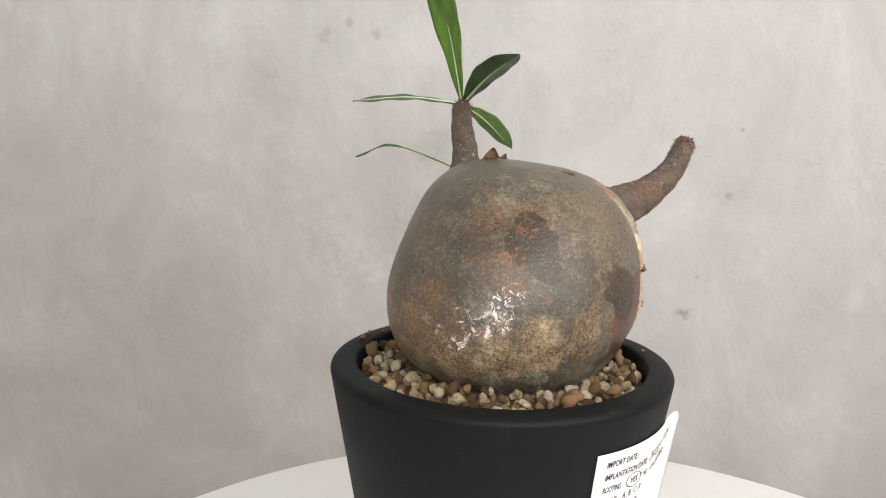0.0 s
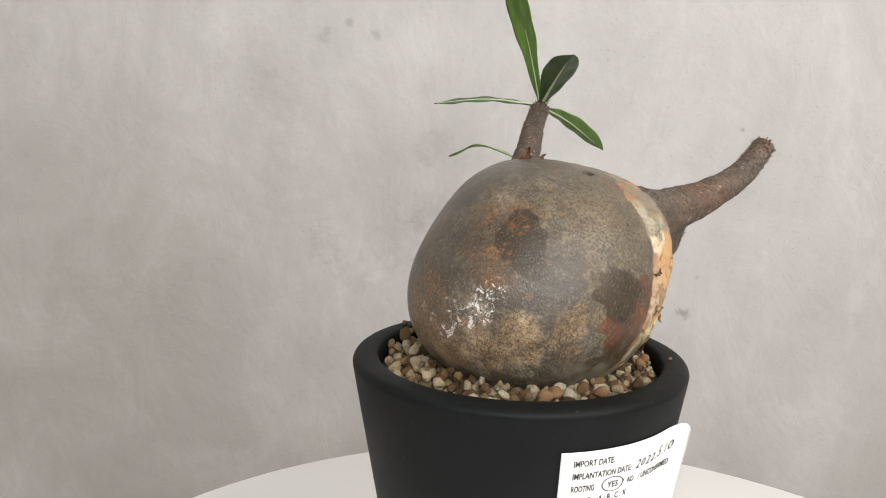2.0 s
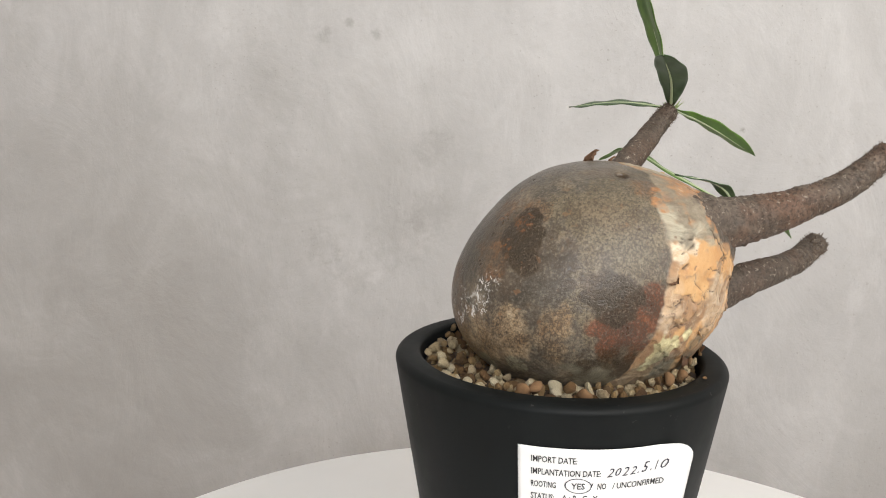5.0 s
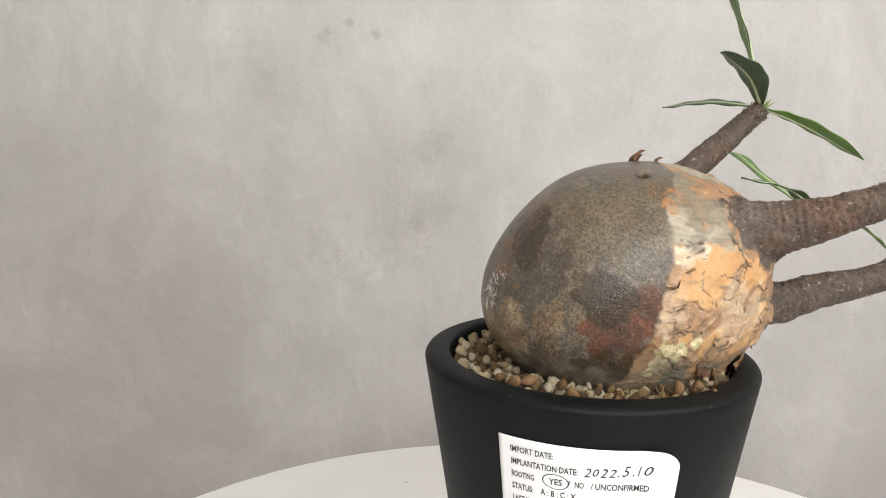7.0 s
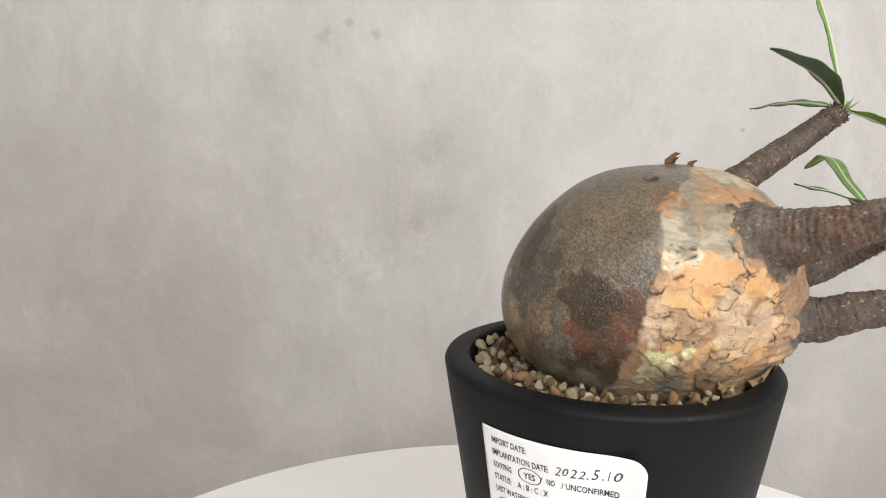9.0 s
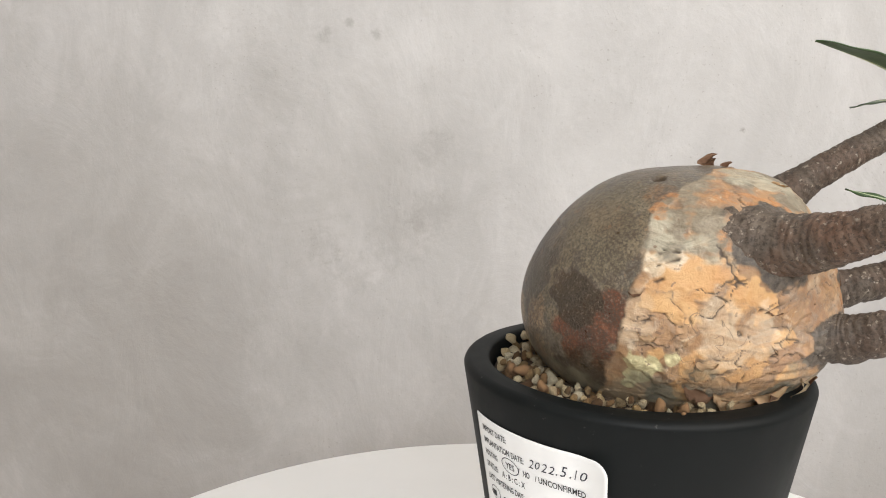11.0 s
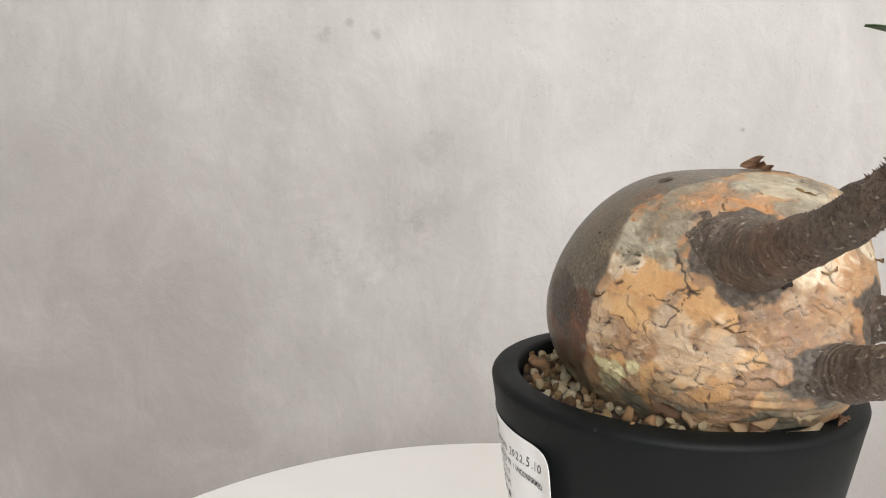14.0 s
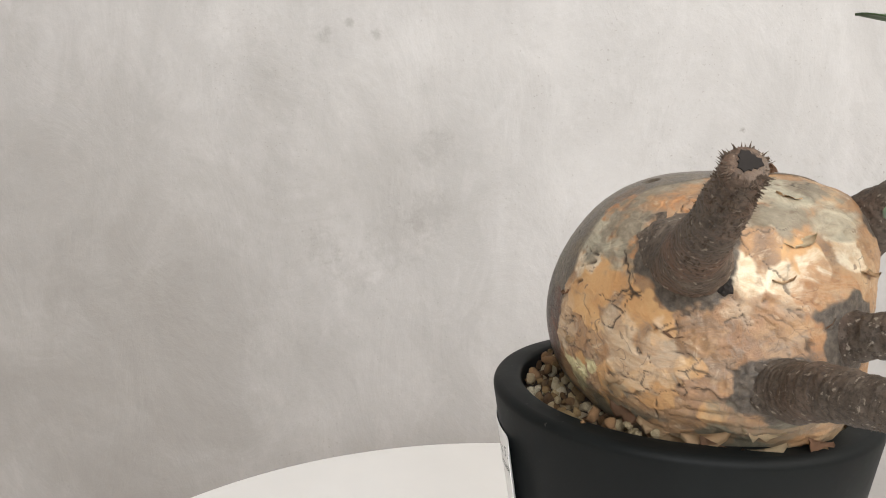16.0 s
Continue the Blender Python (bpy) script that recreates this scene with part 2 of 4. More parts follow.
    paper = m.mix(0.45, paper, m.ramp(m.attr("tone"), (0.0, (0.30, 0.185, 0.110)), (0.2, (0.54, 0.335, 0.175)), (0.4, (0.38, 0.205, 0.100)), (0.55, (0.60, 0.405, 0.235)),
                                     (0.7, (0.38, 0.255, 0.165)), (0.85, (0.52, 0.285, 0.128)), (1.0, (0.66, 0.49, 0.31))))
    paper = m.mix(1.0, paper, (0.80, 0.77, 0.74), "MULTIPLY")
    paper = m.mix(m.ramp(p2, (0.53, 0.0), (0.64, 0.6)), paper, (0.34, 0.220, 0.140))
    # broad grey-brown smears, strengthened to stand in for shade in the hollows
    smear_shade = m.noise(26.0, 7, 0.7, stretch=(1.0, 1.0, 1.7), warp=2.2)
    paper = m.mix(m.ramp(smear_shade, (0.48, 0.0), (0.60, 0.75)), paper, m.mix(half, (0.165, 0.120, 0.088), (0.29, 0.200, 0.135)))
    paper = m.mix(m.ramp(p3, (0.58, 0.0), (0.68, 0.35)), paper, (0.78, 0.65, 0.47))
    paper = m.mix(m.math("MULTIPLY", m.attr("brown"), 0.85), paper, m.mix(m.ramp(p2, (0.38, 0.0), (0.62, 1.0)), (0.25, 0.140, 0.078), (0.42, 0.250, 0.140)))
    paper = m.mix(m.attr("ochre"), paper, m.mix(half, (0.56, 0.305, 0.125), (0.66, 0.410, 0.190)))
    paper = m.mix(m.attr("pale"), paper, m.mix(m.ramp(p2, (0.40, 0.0), (0.62, 1.0)), (0.80, 0.70, 0.53), (0.60, 0.445, 0.285)))
    paper = m.mix(m.math("MULTIPLY", m.attr("smudge"), m.ramp(p3, (0.40, 0.0), (0.60, 0.75))), paper, m.mix(half, (0.190, 0.145, 0.110), (0.34, 0.275, 0.215)))
    paper = m.mix(m.attr("ash"), paper, m.mix(m.ramp(p2, (0.38, 0.0), (0.60, 1.0)), (0.150, 0.128, 0.090), m.mix(grain3, (0.235, 0.205, 0.150), (0.35, 0.31, 0.235))))
    paper = m.mix(m.attr("glaze"), paper, m.mix(m.ramp(p2, (0.36, 0.0), (0.60, 1.0)), (0.245, 0.225, 0.165), (0.50, 0.455, 0.345)))
    paper = m.mix(m.attr("lime"), paper, m.mix(m.ramp(p3, (0.40, 0.0), (0.58, 1.0)), (0.68, 0.62, 0.36), (0.46, 0.39, 0.215)))
    paper = m.mix(m.attr("low_dark"), paper, m.mix(m.ramp(p2, (0.40, 0.0), (0.60, 1.0)), (0.075, 0.070, 0.056), (0.24, 0.215, 0.165)))
    paper = m.mix(m.math("MULTIPLY", m.attr("seam"), 0.95), paper, (0.062, 0.044, 0.032))
    hair = m.cells(120.0, vec=m.warped(90.0, 0.020))
    paper = m.mix(m.math("MULTIPLY", m.ramp(hair, (0.005, 0.7), (0.020, 0.0)), m.ramp(p1, (0.54, 0.0), (0.60, 1.0))), paper, (0.16, 0.115, 0.085))
    paper = m.mix(m.ramp(m.noise(330.0, 2, 0.5), (0.27, 0.75), (0.31, 0.0)), paper, (0.20, 0.13, 0.085))
    c = m.mix(m.attr("peel"), c, paper)
    c = m.mix(m.math("MULTIPLY", m.attr("ember"), m.ramp(p2, (0.42, 0.05), (0.56, 0.85))), c, m.mix(grain3, (0.31, 0.140, 0.054), (0.50, 0.250, 0.105)))
    c = m.mix(m.attr("collar"), c, m.mix(m.ramp(n3, (0.36, 0.0), (0.64, 1.0)), (0.058, 0.047, 0.037), (0.135, 0.110, 0.086)))
    c = m.mix(m.math("MULTIPLY", m.attr("moss"), 0.6), c, m.mix(half, (0.12, 0.112, 0.080), (0.29, 0.275, 0.200)))
    m.set("Base Color", c)
    rough = m.mix(m.attr("peel"), m.ramp(n2, (0.3, 0.26), (0.7, 0.44)), m.ramp(p2, (0.35, 0.42), (0.65, 0.66)))
    m.set("Roughness", rough).set("Specular IOR Level", 0.5)
    m.bump(n2, 0.35, 0.0010).bump(n3, 0.3, 0.0005)
    m.bump(m.ramp(cr, (0.0, 0.0), (0.16, 1.0)), 0.22, 0.0004)
    m.bump(m.math("MULTIPLY", p3, m.attr("peel")), 0.5, 0.0012)
    return m.m


MAT = {
    "plaster": plaster_material(),
    "room": plain_material("painted_room_wall", (0.62, 0.60, 0.57), 0.8),
    "floor": plain_material("wooden_floor", (0.34, 0.22, 0.13), 0.5, 0.25),
    "frame": plain_material("window_paint", (0.78, 0.78, 0.76), 0.5),
    "plinth": plain_material("plinth_paint", (0.45, 0.44, 0.42), 0.7),
    "disc": disc_material(),
    "base": plain_material("turntable_housing", (0.70, 0.70, 0.69), 0.45),
    "pot": pot_material(),
    "pebble": pebble_material(),
    "pebbles": pebble_material(True),
    "clay": plain_material("brown_clay_lump", (0.25, 0.14, 0.065), 0.95, 0.55, 260.0),
    "soil": plain_material("dark_grit", (0.10, 0.065, 0.04), 0.95, 0.5, 200.0),
    "paper": paper_material(),
    "ink": plain_material("printed_ink", (0.03, 0.03, 0.032), 0.6),
    "pen": plain_material("pen_ink", (0.025, 0.025, 0.04), 0.5),
    "body": body_material(),
    "branch": bark_branch_material("branch_bark", 0.25, 0.80),
    "red_branch": bark_branch_material("reddish_branch_bark", 0.5, 1.0),
    "thorn": plain_material("thorn", (0.125, 0.088, 0.062), 0.7, 0.5, 300.0),
    "cut": plain_material("dried_cut_end", (0.018, 0.014, 0.012), 0.9, 0.4, 300.0),
    "husk": plain_material("dry_husk", (0.30, 0.17, 0.10), 0.8, 0.35, 150.0),
    "flap": plain_material("peeling_paper_bark", (0.66, 0.46, 0.27), 0.7, 0.35, 120.0),
    "pale_flap": plain_material("pale_paper_bark", (0.72, 0.58, 0.38), 0.65, 0.3, 120.0),
    "leaf_light": leaf_material("young_leaf", (0.060, 0.130, 0.018), (0.110, 0.215, 0.032)),
    "leaf_dark": leaf_material("old_leaf", (0.028, 0.062, 0.022), (0.055, 0.105, 0.035)),
    "midrib": plain_material("midrib", (0.50, 0.58, 0.36), 0.5),
    "bud": plain_material("green_bud", (0.32, 0.42, 0.16), 0.6, 0.3, 200.0),
    "grit_dot": plain_material("dark_grain", (0.03, 0.025, 0.02), 0.8),
}


# ---- mesh helpers ----
def part(name, mesh, material, parent, label=""):
    if isinstance(mesh, bmesh.types.BMesh):
        me = bpy.data.meshes.new(name)
        mesh.normal_update()
        mesh.to_mesh(me)
        mesh.free()
        mesh = me
    if not mesh.materials:
        mesh.materials.append(MAT[material])
    ob = new(name, mesh)
    ob.parent = parent
    return tagged(ob, label)


def smooth(mesh):
    mesh.polygons.foreach_set("use_smooth", [True] * len(mesh.polygons))
    return mesh


def from_arrays(name, verts, faces):
    me = bpy.data.meshes.new(name)
    me.from_pydata([tuple(v) for v in verts], [], [tuple(f) for f in faces])
    me.validate()
    return me


def box(x0, y0, z0, x1, y1, z1, bevel=0.0):
    bm = bmesh.new()
    bmesh.ops.create_cube(bm, size=1.0)
    for v in bm.verts:
        v.co = Vector(((x0 + x1) / 2 + v.co.x * (x1 - x0), (y0 + y1) / 2 + v.co.y * (y1 - y0), (z0 + z1) / 2 + v.co.z * (z1 - z0)))
    if bevel:
        bmesh.ops.bevel(bm, geom=bm.edges[:], offset=bevel, segments=2, affect="EDGES")
    return bm


def lathe(name, profile, steps=128, wobble=0.0):
    """A turned form from (radius, height) pairs, the first and last closed to the axis."""
    verts, faces, n = [], [], len(profile)
    for i in range(steps):
        a = 2 * math.pi * i / steps
        for k, (r, z) in enumerate(profile):
            w = 1 + wobble * noise.noise((math.cos(a) * 1.5, math.sin(a) * 1.5, z * 20))
            verts.append((r * w * math.cos(a), r * w * math.sin(a), z))
    for i in range(steps):
        j = (i + 1) % steps
        for k in range(n - 1):
            faces.append((i * n + k, j * n + k, j * n + k + 1, i * n + k + 1))
    faces.append(tuple(i * n for i in reversed(range(steps))))
    faces.append(tuple(i * n + n - 1 for i in range(steps)))
    return smooth(from_arrays(name, verts, faces))


def curve_points(ctrl, steps):
    """A smooth line through the control points."""
    c = [Vector(p) for p in ctrl]
    c = [c[0] * 2 - c[1]] + c + [c[-1] * 2 - c[-2]]
    out, m = [], len(c) - 3
    for i in range(steps + 1):
        s = i / steps * m
        k = min(int(s), m - 1)
        u = s - k
        p0, p1, p2, p3 = c[k:k + 4]
        out.append(0.5 * ((2 * p1) + (p2 - p0) * u + (2 * p0 - 5 * p1 + 4 * p2 - p3) * u * u + (3 * p1 - p0 - 3 * p2 + p3) * u ** 3))
    return out


def tube(name, line, radii, sides=40, rough=0.0, rings=0.0, seed=0.0, cap=True):
    """A round limb along a line, with uneven rings; returns mesh and its frames."""
    verts, faces, n = [], [], len(line)
    frames, side = [], Vector((0.31, 0.2, 0.93))
    for i, p in enumerate(line):
        d = (line[min(i + 1, n - 1)] - line[max(i - 1, 0)]).normalized()
        side = (side - d * side.dot(d)).normalized()
        frames.append((p, d, side.copy(), d.cross(side)))
    along = 0.0
    for i, (p, d, u, v) in enumerate(frames):
        if i:
            along += (p - frames[i - 1][0]).length
        for k in range(sides):
            a = 2 * math.pi * k / sides
            out = u * math.cos(a) + v * math.sin(a)
            w = 1.0
            q = p + out * radii[i]
            if rough:
                w += rough * noise.noise(q * 160 + Vector((seed, 0, 0))) + 0.6 * rough * noise.noise(q * 420)
            if rings:
                w += rings * min(1.0, i / (0.4 * n)) * math.sin(along * 2600 + 2.2 * noise.noise(q * 90))
            verts.append(p + out * radii[i] * w)
    for i in range(n - 1):
        for k in range(sides):
            k2 = (k + 1) % sides
            faces.append((i * sides + k, i * sides + k2, (i + 1) * sides + k2, (i + 1) * sides + k))
    if cap:
        faces.append(tuple(reversed(range(sides))))
        faces.append(tuple((n - 1) * sides + k for k in range(sides)))
    return smooth(from_arrays(name, verts, faces)), frames


# ---- the room ----
def room():
    wall_n = part("wall_north", box(-1.8, 0.5, -0.8, 1.4, 0.62, 2.3), "plaster", None)
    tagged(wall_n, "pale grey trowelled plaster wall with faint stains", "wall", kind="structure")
    tagged(part("floor", box(-1.92, -2.32, -0.88, 1.52, 0.62, -0.8), "floor", None), "brown wooden floor", "floor", kind="structure")
    tagged(part("ceiling", box(-1.92, -2.32, 2.3, 1.52, 0.62, 2.4), "room", None), "off-white ceiling", "ceiling", kind="structure")
    tagged(part("wall_west", box(-1.92, -2.32, -0.8, -1.8, 0.62, 2.3), "room", None), "off-white wall", "wall", kind="structure")
    for name, pieces in (("wall_east", ((1.4, -2.32, -0.8, 1.52, 0.62, 0.7), (1.4, -2.32, 1.9, 1.52, 0.62, 2.3),
                                        (1.4, -2.32, 0.7, 1.52, -1.7, 1.9), (1.4, -0.2, 0.7, 1.52, 0.62, 1.9))),
                         ("wall_south", ((-1.8, -2.32, -0.8, 1.4, -2.2, 0.72), (-1.8, -2.32, 1.92, 1.4, -2.2, 2.3),
                                         (-1.8, -2.32, 0.72, -0.5, -2.2, 1.92), (1.3, -2.32, 0.72, 1.4, -2.2, 1.92)))):
        bm = bmesh.new()
        for b in pieces:
            me = bpy.data.meshes.new("piece")
            tmp = box(*b)
            tmp.to_mesh(me)
            tmp.free()
            bm.from_mesh(me)
            bpy.data.meshes.remove(me)
        tagged(part(name, bm, "room", None), "off-white wall with a window opening", "wall", kind="structure")
    tagged(part("plinth", lathe("plinth", [(0.15, -0.8), (0.15, -0.052), (0.147, -0.05)], 48), "plinth", None),
           "plain grey round plinth under the turntable", "plinth", kind="structure")


room()


# ---- the turntable ----
def turntable():
    top = tagged(new("turntable"), "round white display turntable with a smooth glossy top", "turntable")
    top.matrix_world = pose(0, 0, -0.05)
    part("housing", lathe("housing", [(0.118, 0.0), (0.120, 0.002), (0.120, 0.036), (0.118, 0.038)], 64), "base", top)
    disc = part("disc", lathe("disc", [(0.2535, -0.012), (0.2562, -0.0095), (0.2566, -0.006), (0.2566, -0.003), (0.2558, -0.0008), (0.2540, 0.0)], 192), "disc", top,
                "white round platter")
    for x, y, r in ((-0.1990, 0.0628, 0.0011), (-0.2044, -0.0110, 0.0005)):
        bm = bmesh.new()
        bmesh.ops.create_icosphere(bm, subdivisions=1, radius=r)
        for v in bm.verts:
            v.co = Vector((x + v.co.x * 1.2, y + v.co.y, r * 0.4 + v.co.z * 0.5))
        part("crumb", bm, "grit_dot", disc, "tiny dark crumb")
    return top, disc


TABLE, DISC = turntable()

# ---- the pot ----
POT = Vector((-0.0288, 0.0177, 0.0))


def pot_radius(z):
    return 0.0402 + (0.0614 - 0.0402) * z / 0.1262


def pot():
    root = tagged(new("plant_pot"), "matte black tapered plastic pot with thick rounded rim", "plant pot")
    profile = [(0.0380, 0.0), (0.0395, 0.0006), (0.0402, 0.002)]
    profile += [(pot_radius(z), z) for z in (0.02, 0.05, 0.08, 0.10, 0.115, 0.125, 0.1295, 0.1318)]
    profile += [(0.06240, 0.1326), (0.06215, 0.1334), (0.06160, 0.1342), (0.06090, 0.1347), (0.06010, 0.1350), (0.0598, 0.13505), (0.0570, 0.1353), (0.0545, 0.13525),
                (0.05385, 0.1351), (0.05325, 0.1347), (0.05295, 0.1341), (0.0527, 0.1330), (0.0515, 0.1200), (0.0510, 0.1150)]
    part("body", lathe("pot_body", profile, 160, 0.004), "pot", root)
    label(root)
    return root


def label(root):
    """A paper label glued round the pot, with its one end lifting off."""
    wide, tall, top, first = 0.0572, 0.042, 0.1210, radians(-53.8)

    def place(s, h, lift=0.0):
        z = top - h
        curl = 0.0048 * max(0.0, (s - 0.044) / (wide - 0.044)) ** 2
        r = pot_radius(z) + 0.0003 + lift + curl
        a = first + s / 0.0612
        return Vector((r * math.cos(a), r * math.sin(a), z))

    bm = bmesh.new()
    cols, rows, corner = 44, 30, 0.0045
    grid = {}
    for i in range(cols + 1):
        for k in range(rows + 1):
            s, h = wide * i / cols, tall * k / rows
            # rounded corners at the free end
            for h0, sign in ((corner, -1), (tall - corner, 1)):
                if s > wide - corner and (h - h0) * sign > 0:
                    dx, dy = s - (wide - corner), h - h0
                    big = max(abs(dx), abs(dy))
                    d = math.hypot(dx, dy)
                    if d > 0:
                        s, h = wide - corner + dx * big / d, h0 + dy * big / d
            grid[i, k] = bm.verts.new(place(s, h))
    for i in range(cols):
        for k in range(rows):
            bm.faces.new((grid[i, k], grid[i, k + 1], grid[i + 1, k + 1], grid[i + 1, k]))
    ret = bmesh.ops.extrude_face_region(bm, geom=bm.faces[:])
    for v in [g for g in ret["geom"] if isinstance(g, bmesh.types.BMVert)]:
        d = Vector((v.co.x, v.co.y, 0)).normalized()
        v.co += d * 0.00022
    for f in bm.faces:
        f.smooth = True
    bmesh.ops.recalc_face_normals(bm, faces=bm.faces[:])
    sheet = part("label", bm, "paper", root, "white paper label with printed and handwritten text")

    def words(text, s, h, size, width, material, slope=0.0, shear=0.0):
        cu = bpy.data.curves.new("text", "FONT")
        cu.body, cu.size, cu.shear, cu.resolution_u = text, size, shear, 2
        if material == "ink":
            cu.offset = size * 0.014
        tmp = new("text", cu)
        bpy.context.view_layer.update()
        me = bpy.data.meshes.new_from_object(tmp.evaluated_get(bpy.context.evaluated_depsgraph_get()))
        bpy.data.objects.remove(tmp)
        xs = [v.co.x for v in me.vertices]
        k = width / max(1e-6, max(xs) - min(xs))
        x0 = min(xs)
        for v in me.vertices:
            x = (v.co.x - x0) * k
            v.co = place(s + x, h - v.co.y - slope * x, 0.0004)
        part("lettering", me, material, sheet)

    words("IMPORT DATE:", 0.0044, 0.0052, 0.0031, 0.0146, "ink")
    words("IMPLANTATION DATE:", 0.0044, 0.0097, 0.0031, 0.0226, "ink")
    for ch, x, up, size, w in (("2", 0.0291, 0.0100, 0.0046, 0.0022), ("0", 0.0318, 0.0096, 0.0040, 0.0020), ("2", 0.0342, 0.0098, 0.0046, 0.0023),
                               ("2", 0.0369, 0.0096, 0.0042, 0.0024), (".", 0.0397, 0.0094, 0.0060, 0.0005), ("5", 0.0412, 0.0092, 0.0054, 0.0026),
                               (".", 0.0445, 0.0090, 0.0060, 0.0005), ("1", 0.0462, 0.0090, 0.0052, 0.0009), ("0", 0.0481, 0.0086, 0.0048, 0.0026)):
        words(ch, x, up, size, w, "pen", 0.04, 0.3)
    words("ROOTING", 0.0044, 0.0143, 0.0031, 0.0082, "ink")
    words("YES", 0.0176, 0.0143, 0.0031, 0.0045, "ink")
    words("/", 0.0238, 0.0143, 0.0031, 0.0010, "ink")
    words("NO", 0.0263, 0.0143, 0.0031, 0.0029, "ink")
    words("/ UNCONFIRMED", 0.0314, 0.0143, 0.0031, 0.0188, "ink")
    words("STATUS:", 0.0044, 0.0188, 0.0031, 0.0078, "ink")
    words("A : B : C : X", 0.0148, 0.0188, 0.0031, 0.0120, "ink")
    words("LAST WATERING DAY:", 0.0044, 0.0233, 0.0031, 0.0215, "ink")
    for cx, cy, rx, ry, mat in ((0.0199, 0.0132, 0.0041, 0.0027, "pen"), (0.0085, 0.0275, 0.0030, 0.0024, "pen")):
        bm = bmesh.new()
        ring = []
        for i in range(49):
            a = 2 * math.pi * i / 48
            w = 1 + 0.06 * math.sin(2 * a + 0.7) + 0.03 * (i / 48)
            ring.append([bm.verts.new(place(cx + rx * w * q * math.cos(a), cy + ry * w * q * math.sin(a), 0.0004)) for q in (0.95, 1.04)])
        for a, b in zip(ring, ring[1:]):
            bm.faces.new((a[0], b[0], b[1], a[1]))
        part("pen_ring", bm, mat, sheet, "hand-drawn pen ring")
    for s, w in ((0.006, 0.003), (0.014, 0.003), (0.020, 0.003)):
        bm = bmesh.new()
        vs = [bm.verts.new(place(s + a * w, 0.0268 + b * 0.0022, 0.0004)) for a, b in ((0, 0), (1, 0), (1, 1), (0, 1))]
        bm.faces.new(vs)
        part("bar", bm, "ink", sheet)


POT_OB = pot()

# ---- the caudex plant ----
CEN = Vector((-0.030, 0.031, 0.166))
SHAPE = (0.04806, 0.00568, -0.00096, -0.00423, 0.00307, 0.00216, 0.00017, -0.00378, -0.00065, 0.00023, -0.001, 0.00334, -0.00384, -0.00148,
         0.00225, 0.00018, -0.00011, 0.002, 0.00071, 0.00147, -0.00018, -0.00146, -0.00013, -0.00211, -0.00028)


def body_radius(d):
    """The swollen body's radius along unit directions d (n x 3): a ball with low bulges."""
    x, y, z = d.T
    terms = [np.ones_like(x), x, y, z, x * y, y * z, x * z, x * x - y * y, 3 * z * z - 1, x * (x * x - 3 * y * y), y * (3 * x * x - y * y),
             z * (x * x - y * y), x * y * z, x * (5 * z * z - 1), y * (5 * z * z - 1), z * (5 * z * z - 3), x ** 4 - 6 * x * x * y * y + y ** 4,
             x * y * (x * x - y * y), x * z * (x * x - 3 * y * y), y * z * (3 * x * x - y * y), (x * x - y * y) * (7 * z * z - 1),
             x * y * (7 * z * z - 1), x * z * (7 * z * z - 3), y * z * (7 * z * z - 3), 35 * z ** 4 - 30 * z * z + 3]
    return sum(k * t for k, t in zip(SHAPE, terms))


def value_noise(p, scale, octaves=4, seed=0, gain=0.55):
    """Smooth noise in -1..1 on an array of points."""
    rng = np.random.default_rng(seed)
    table = rng.random((32, 32, 32)) * 2 - 1
    out, amp, total = np.zeros(len(p)), 1.0, 0.0
    for o in range(octaves):
        q = p * scale * 2 ** o + 7.3 * o + 100
        i = np.floor(q).astype(int)
        f = q - i
        f = f * f * f * (f * (f * 6 - 15) + 10)
        acc = 0
        for dx in (0, 1):
            for dy in (0, 1):
                for dz in (0, 1):
                    w = (f[:, 0] if dx else 1 - f[:, 0]) * (f[:, 1] if dy else 1 - f[:, 1]) * (f[:, 2] if dz else 1 - f[:, 2])
                    acc = acc + w * table[(i[:, 0] + dx) % 32, (i[:, 1] + dy) % 32, (i[:, 2] + dz) % 32]
        out += amp * acc
        total += amp
        amp *= gain
    return out / total


def step(v, a, b):
    t = np.clip((v - a) / (b - a), 0, 1)
    return t * t * (3 - 2 * t)


# branches: centre line, radius from root to tip
BRANCHES = {
    "leafy": ([(-0.0520, 0.0610, 0.1910), (-0.0524, 0.0745, 0.2035), (-0.0580, 0.0965, 0.2178), (-0.0605, 0.1112, 0.2284)], [0.0095, 0.0058, 0.0049, 0.0040]),
    "upper": ([(0.0003, 0.0443, 0.1830), (0.0130, 0.0650, 0.1872), (0.0248, 0.0780, 0.1927), (0.0355, 0.0935, 0.2012), (0.0428, 0.1075, 0.2138)],
              [0.0145, 0.0088, 0.0067, 0.0053, 0.0042]),
    "lower": ([(-0.0088, 0.0650, 0.1577), (-0.0060, 0.0812, 0.1558), (-0.0008, 0.0950, 0.1605), (0.0015, 0.1200, 0.1650), (0.0020, 0.1380, 0.1730)],
              [0.0139, 0.0080, 0.0064, 0.0053, 0.0046]),
    "back": ([(-0.0243, 0.0651, 0.1645), (-0.0260, 0.0864, 0.1690), (-0.0285, 0.0993, 0.1735), (-0.0222, 0.1140, 0.1845)], [0.0139, 0.0060, 0.0053, 0.0044]),
}


KNOT = (0.67, 0.69, 0.265)


def near(d, c, r, p=None):
    """How close unit directions lie to c: 1 there, 0 at r away."""
    c = np.array(c) / np.linalg.norm(c)
    return 1 - np.linalg.norm(d - c, axis=1) / r


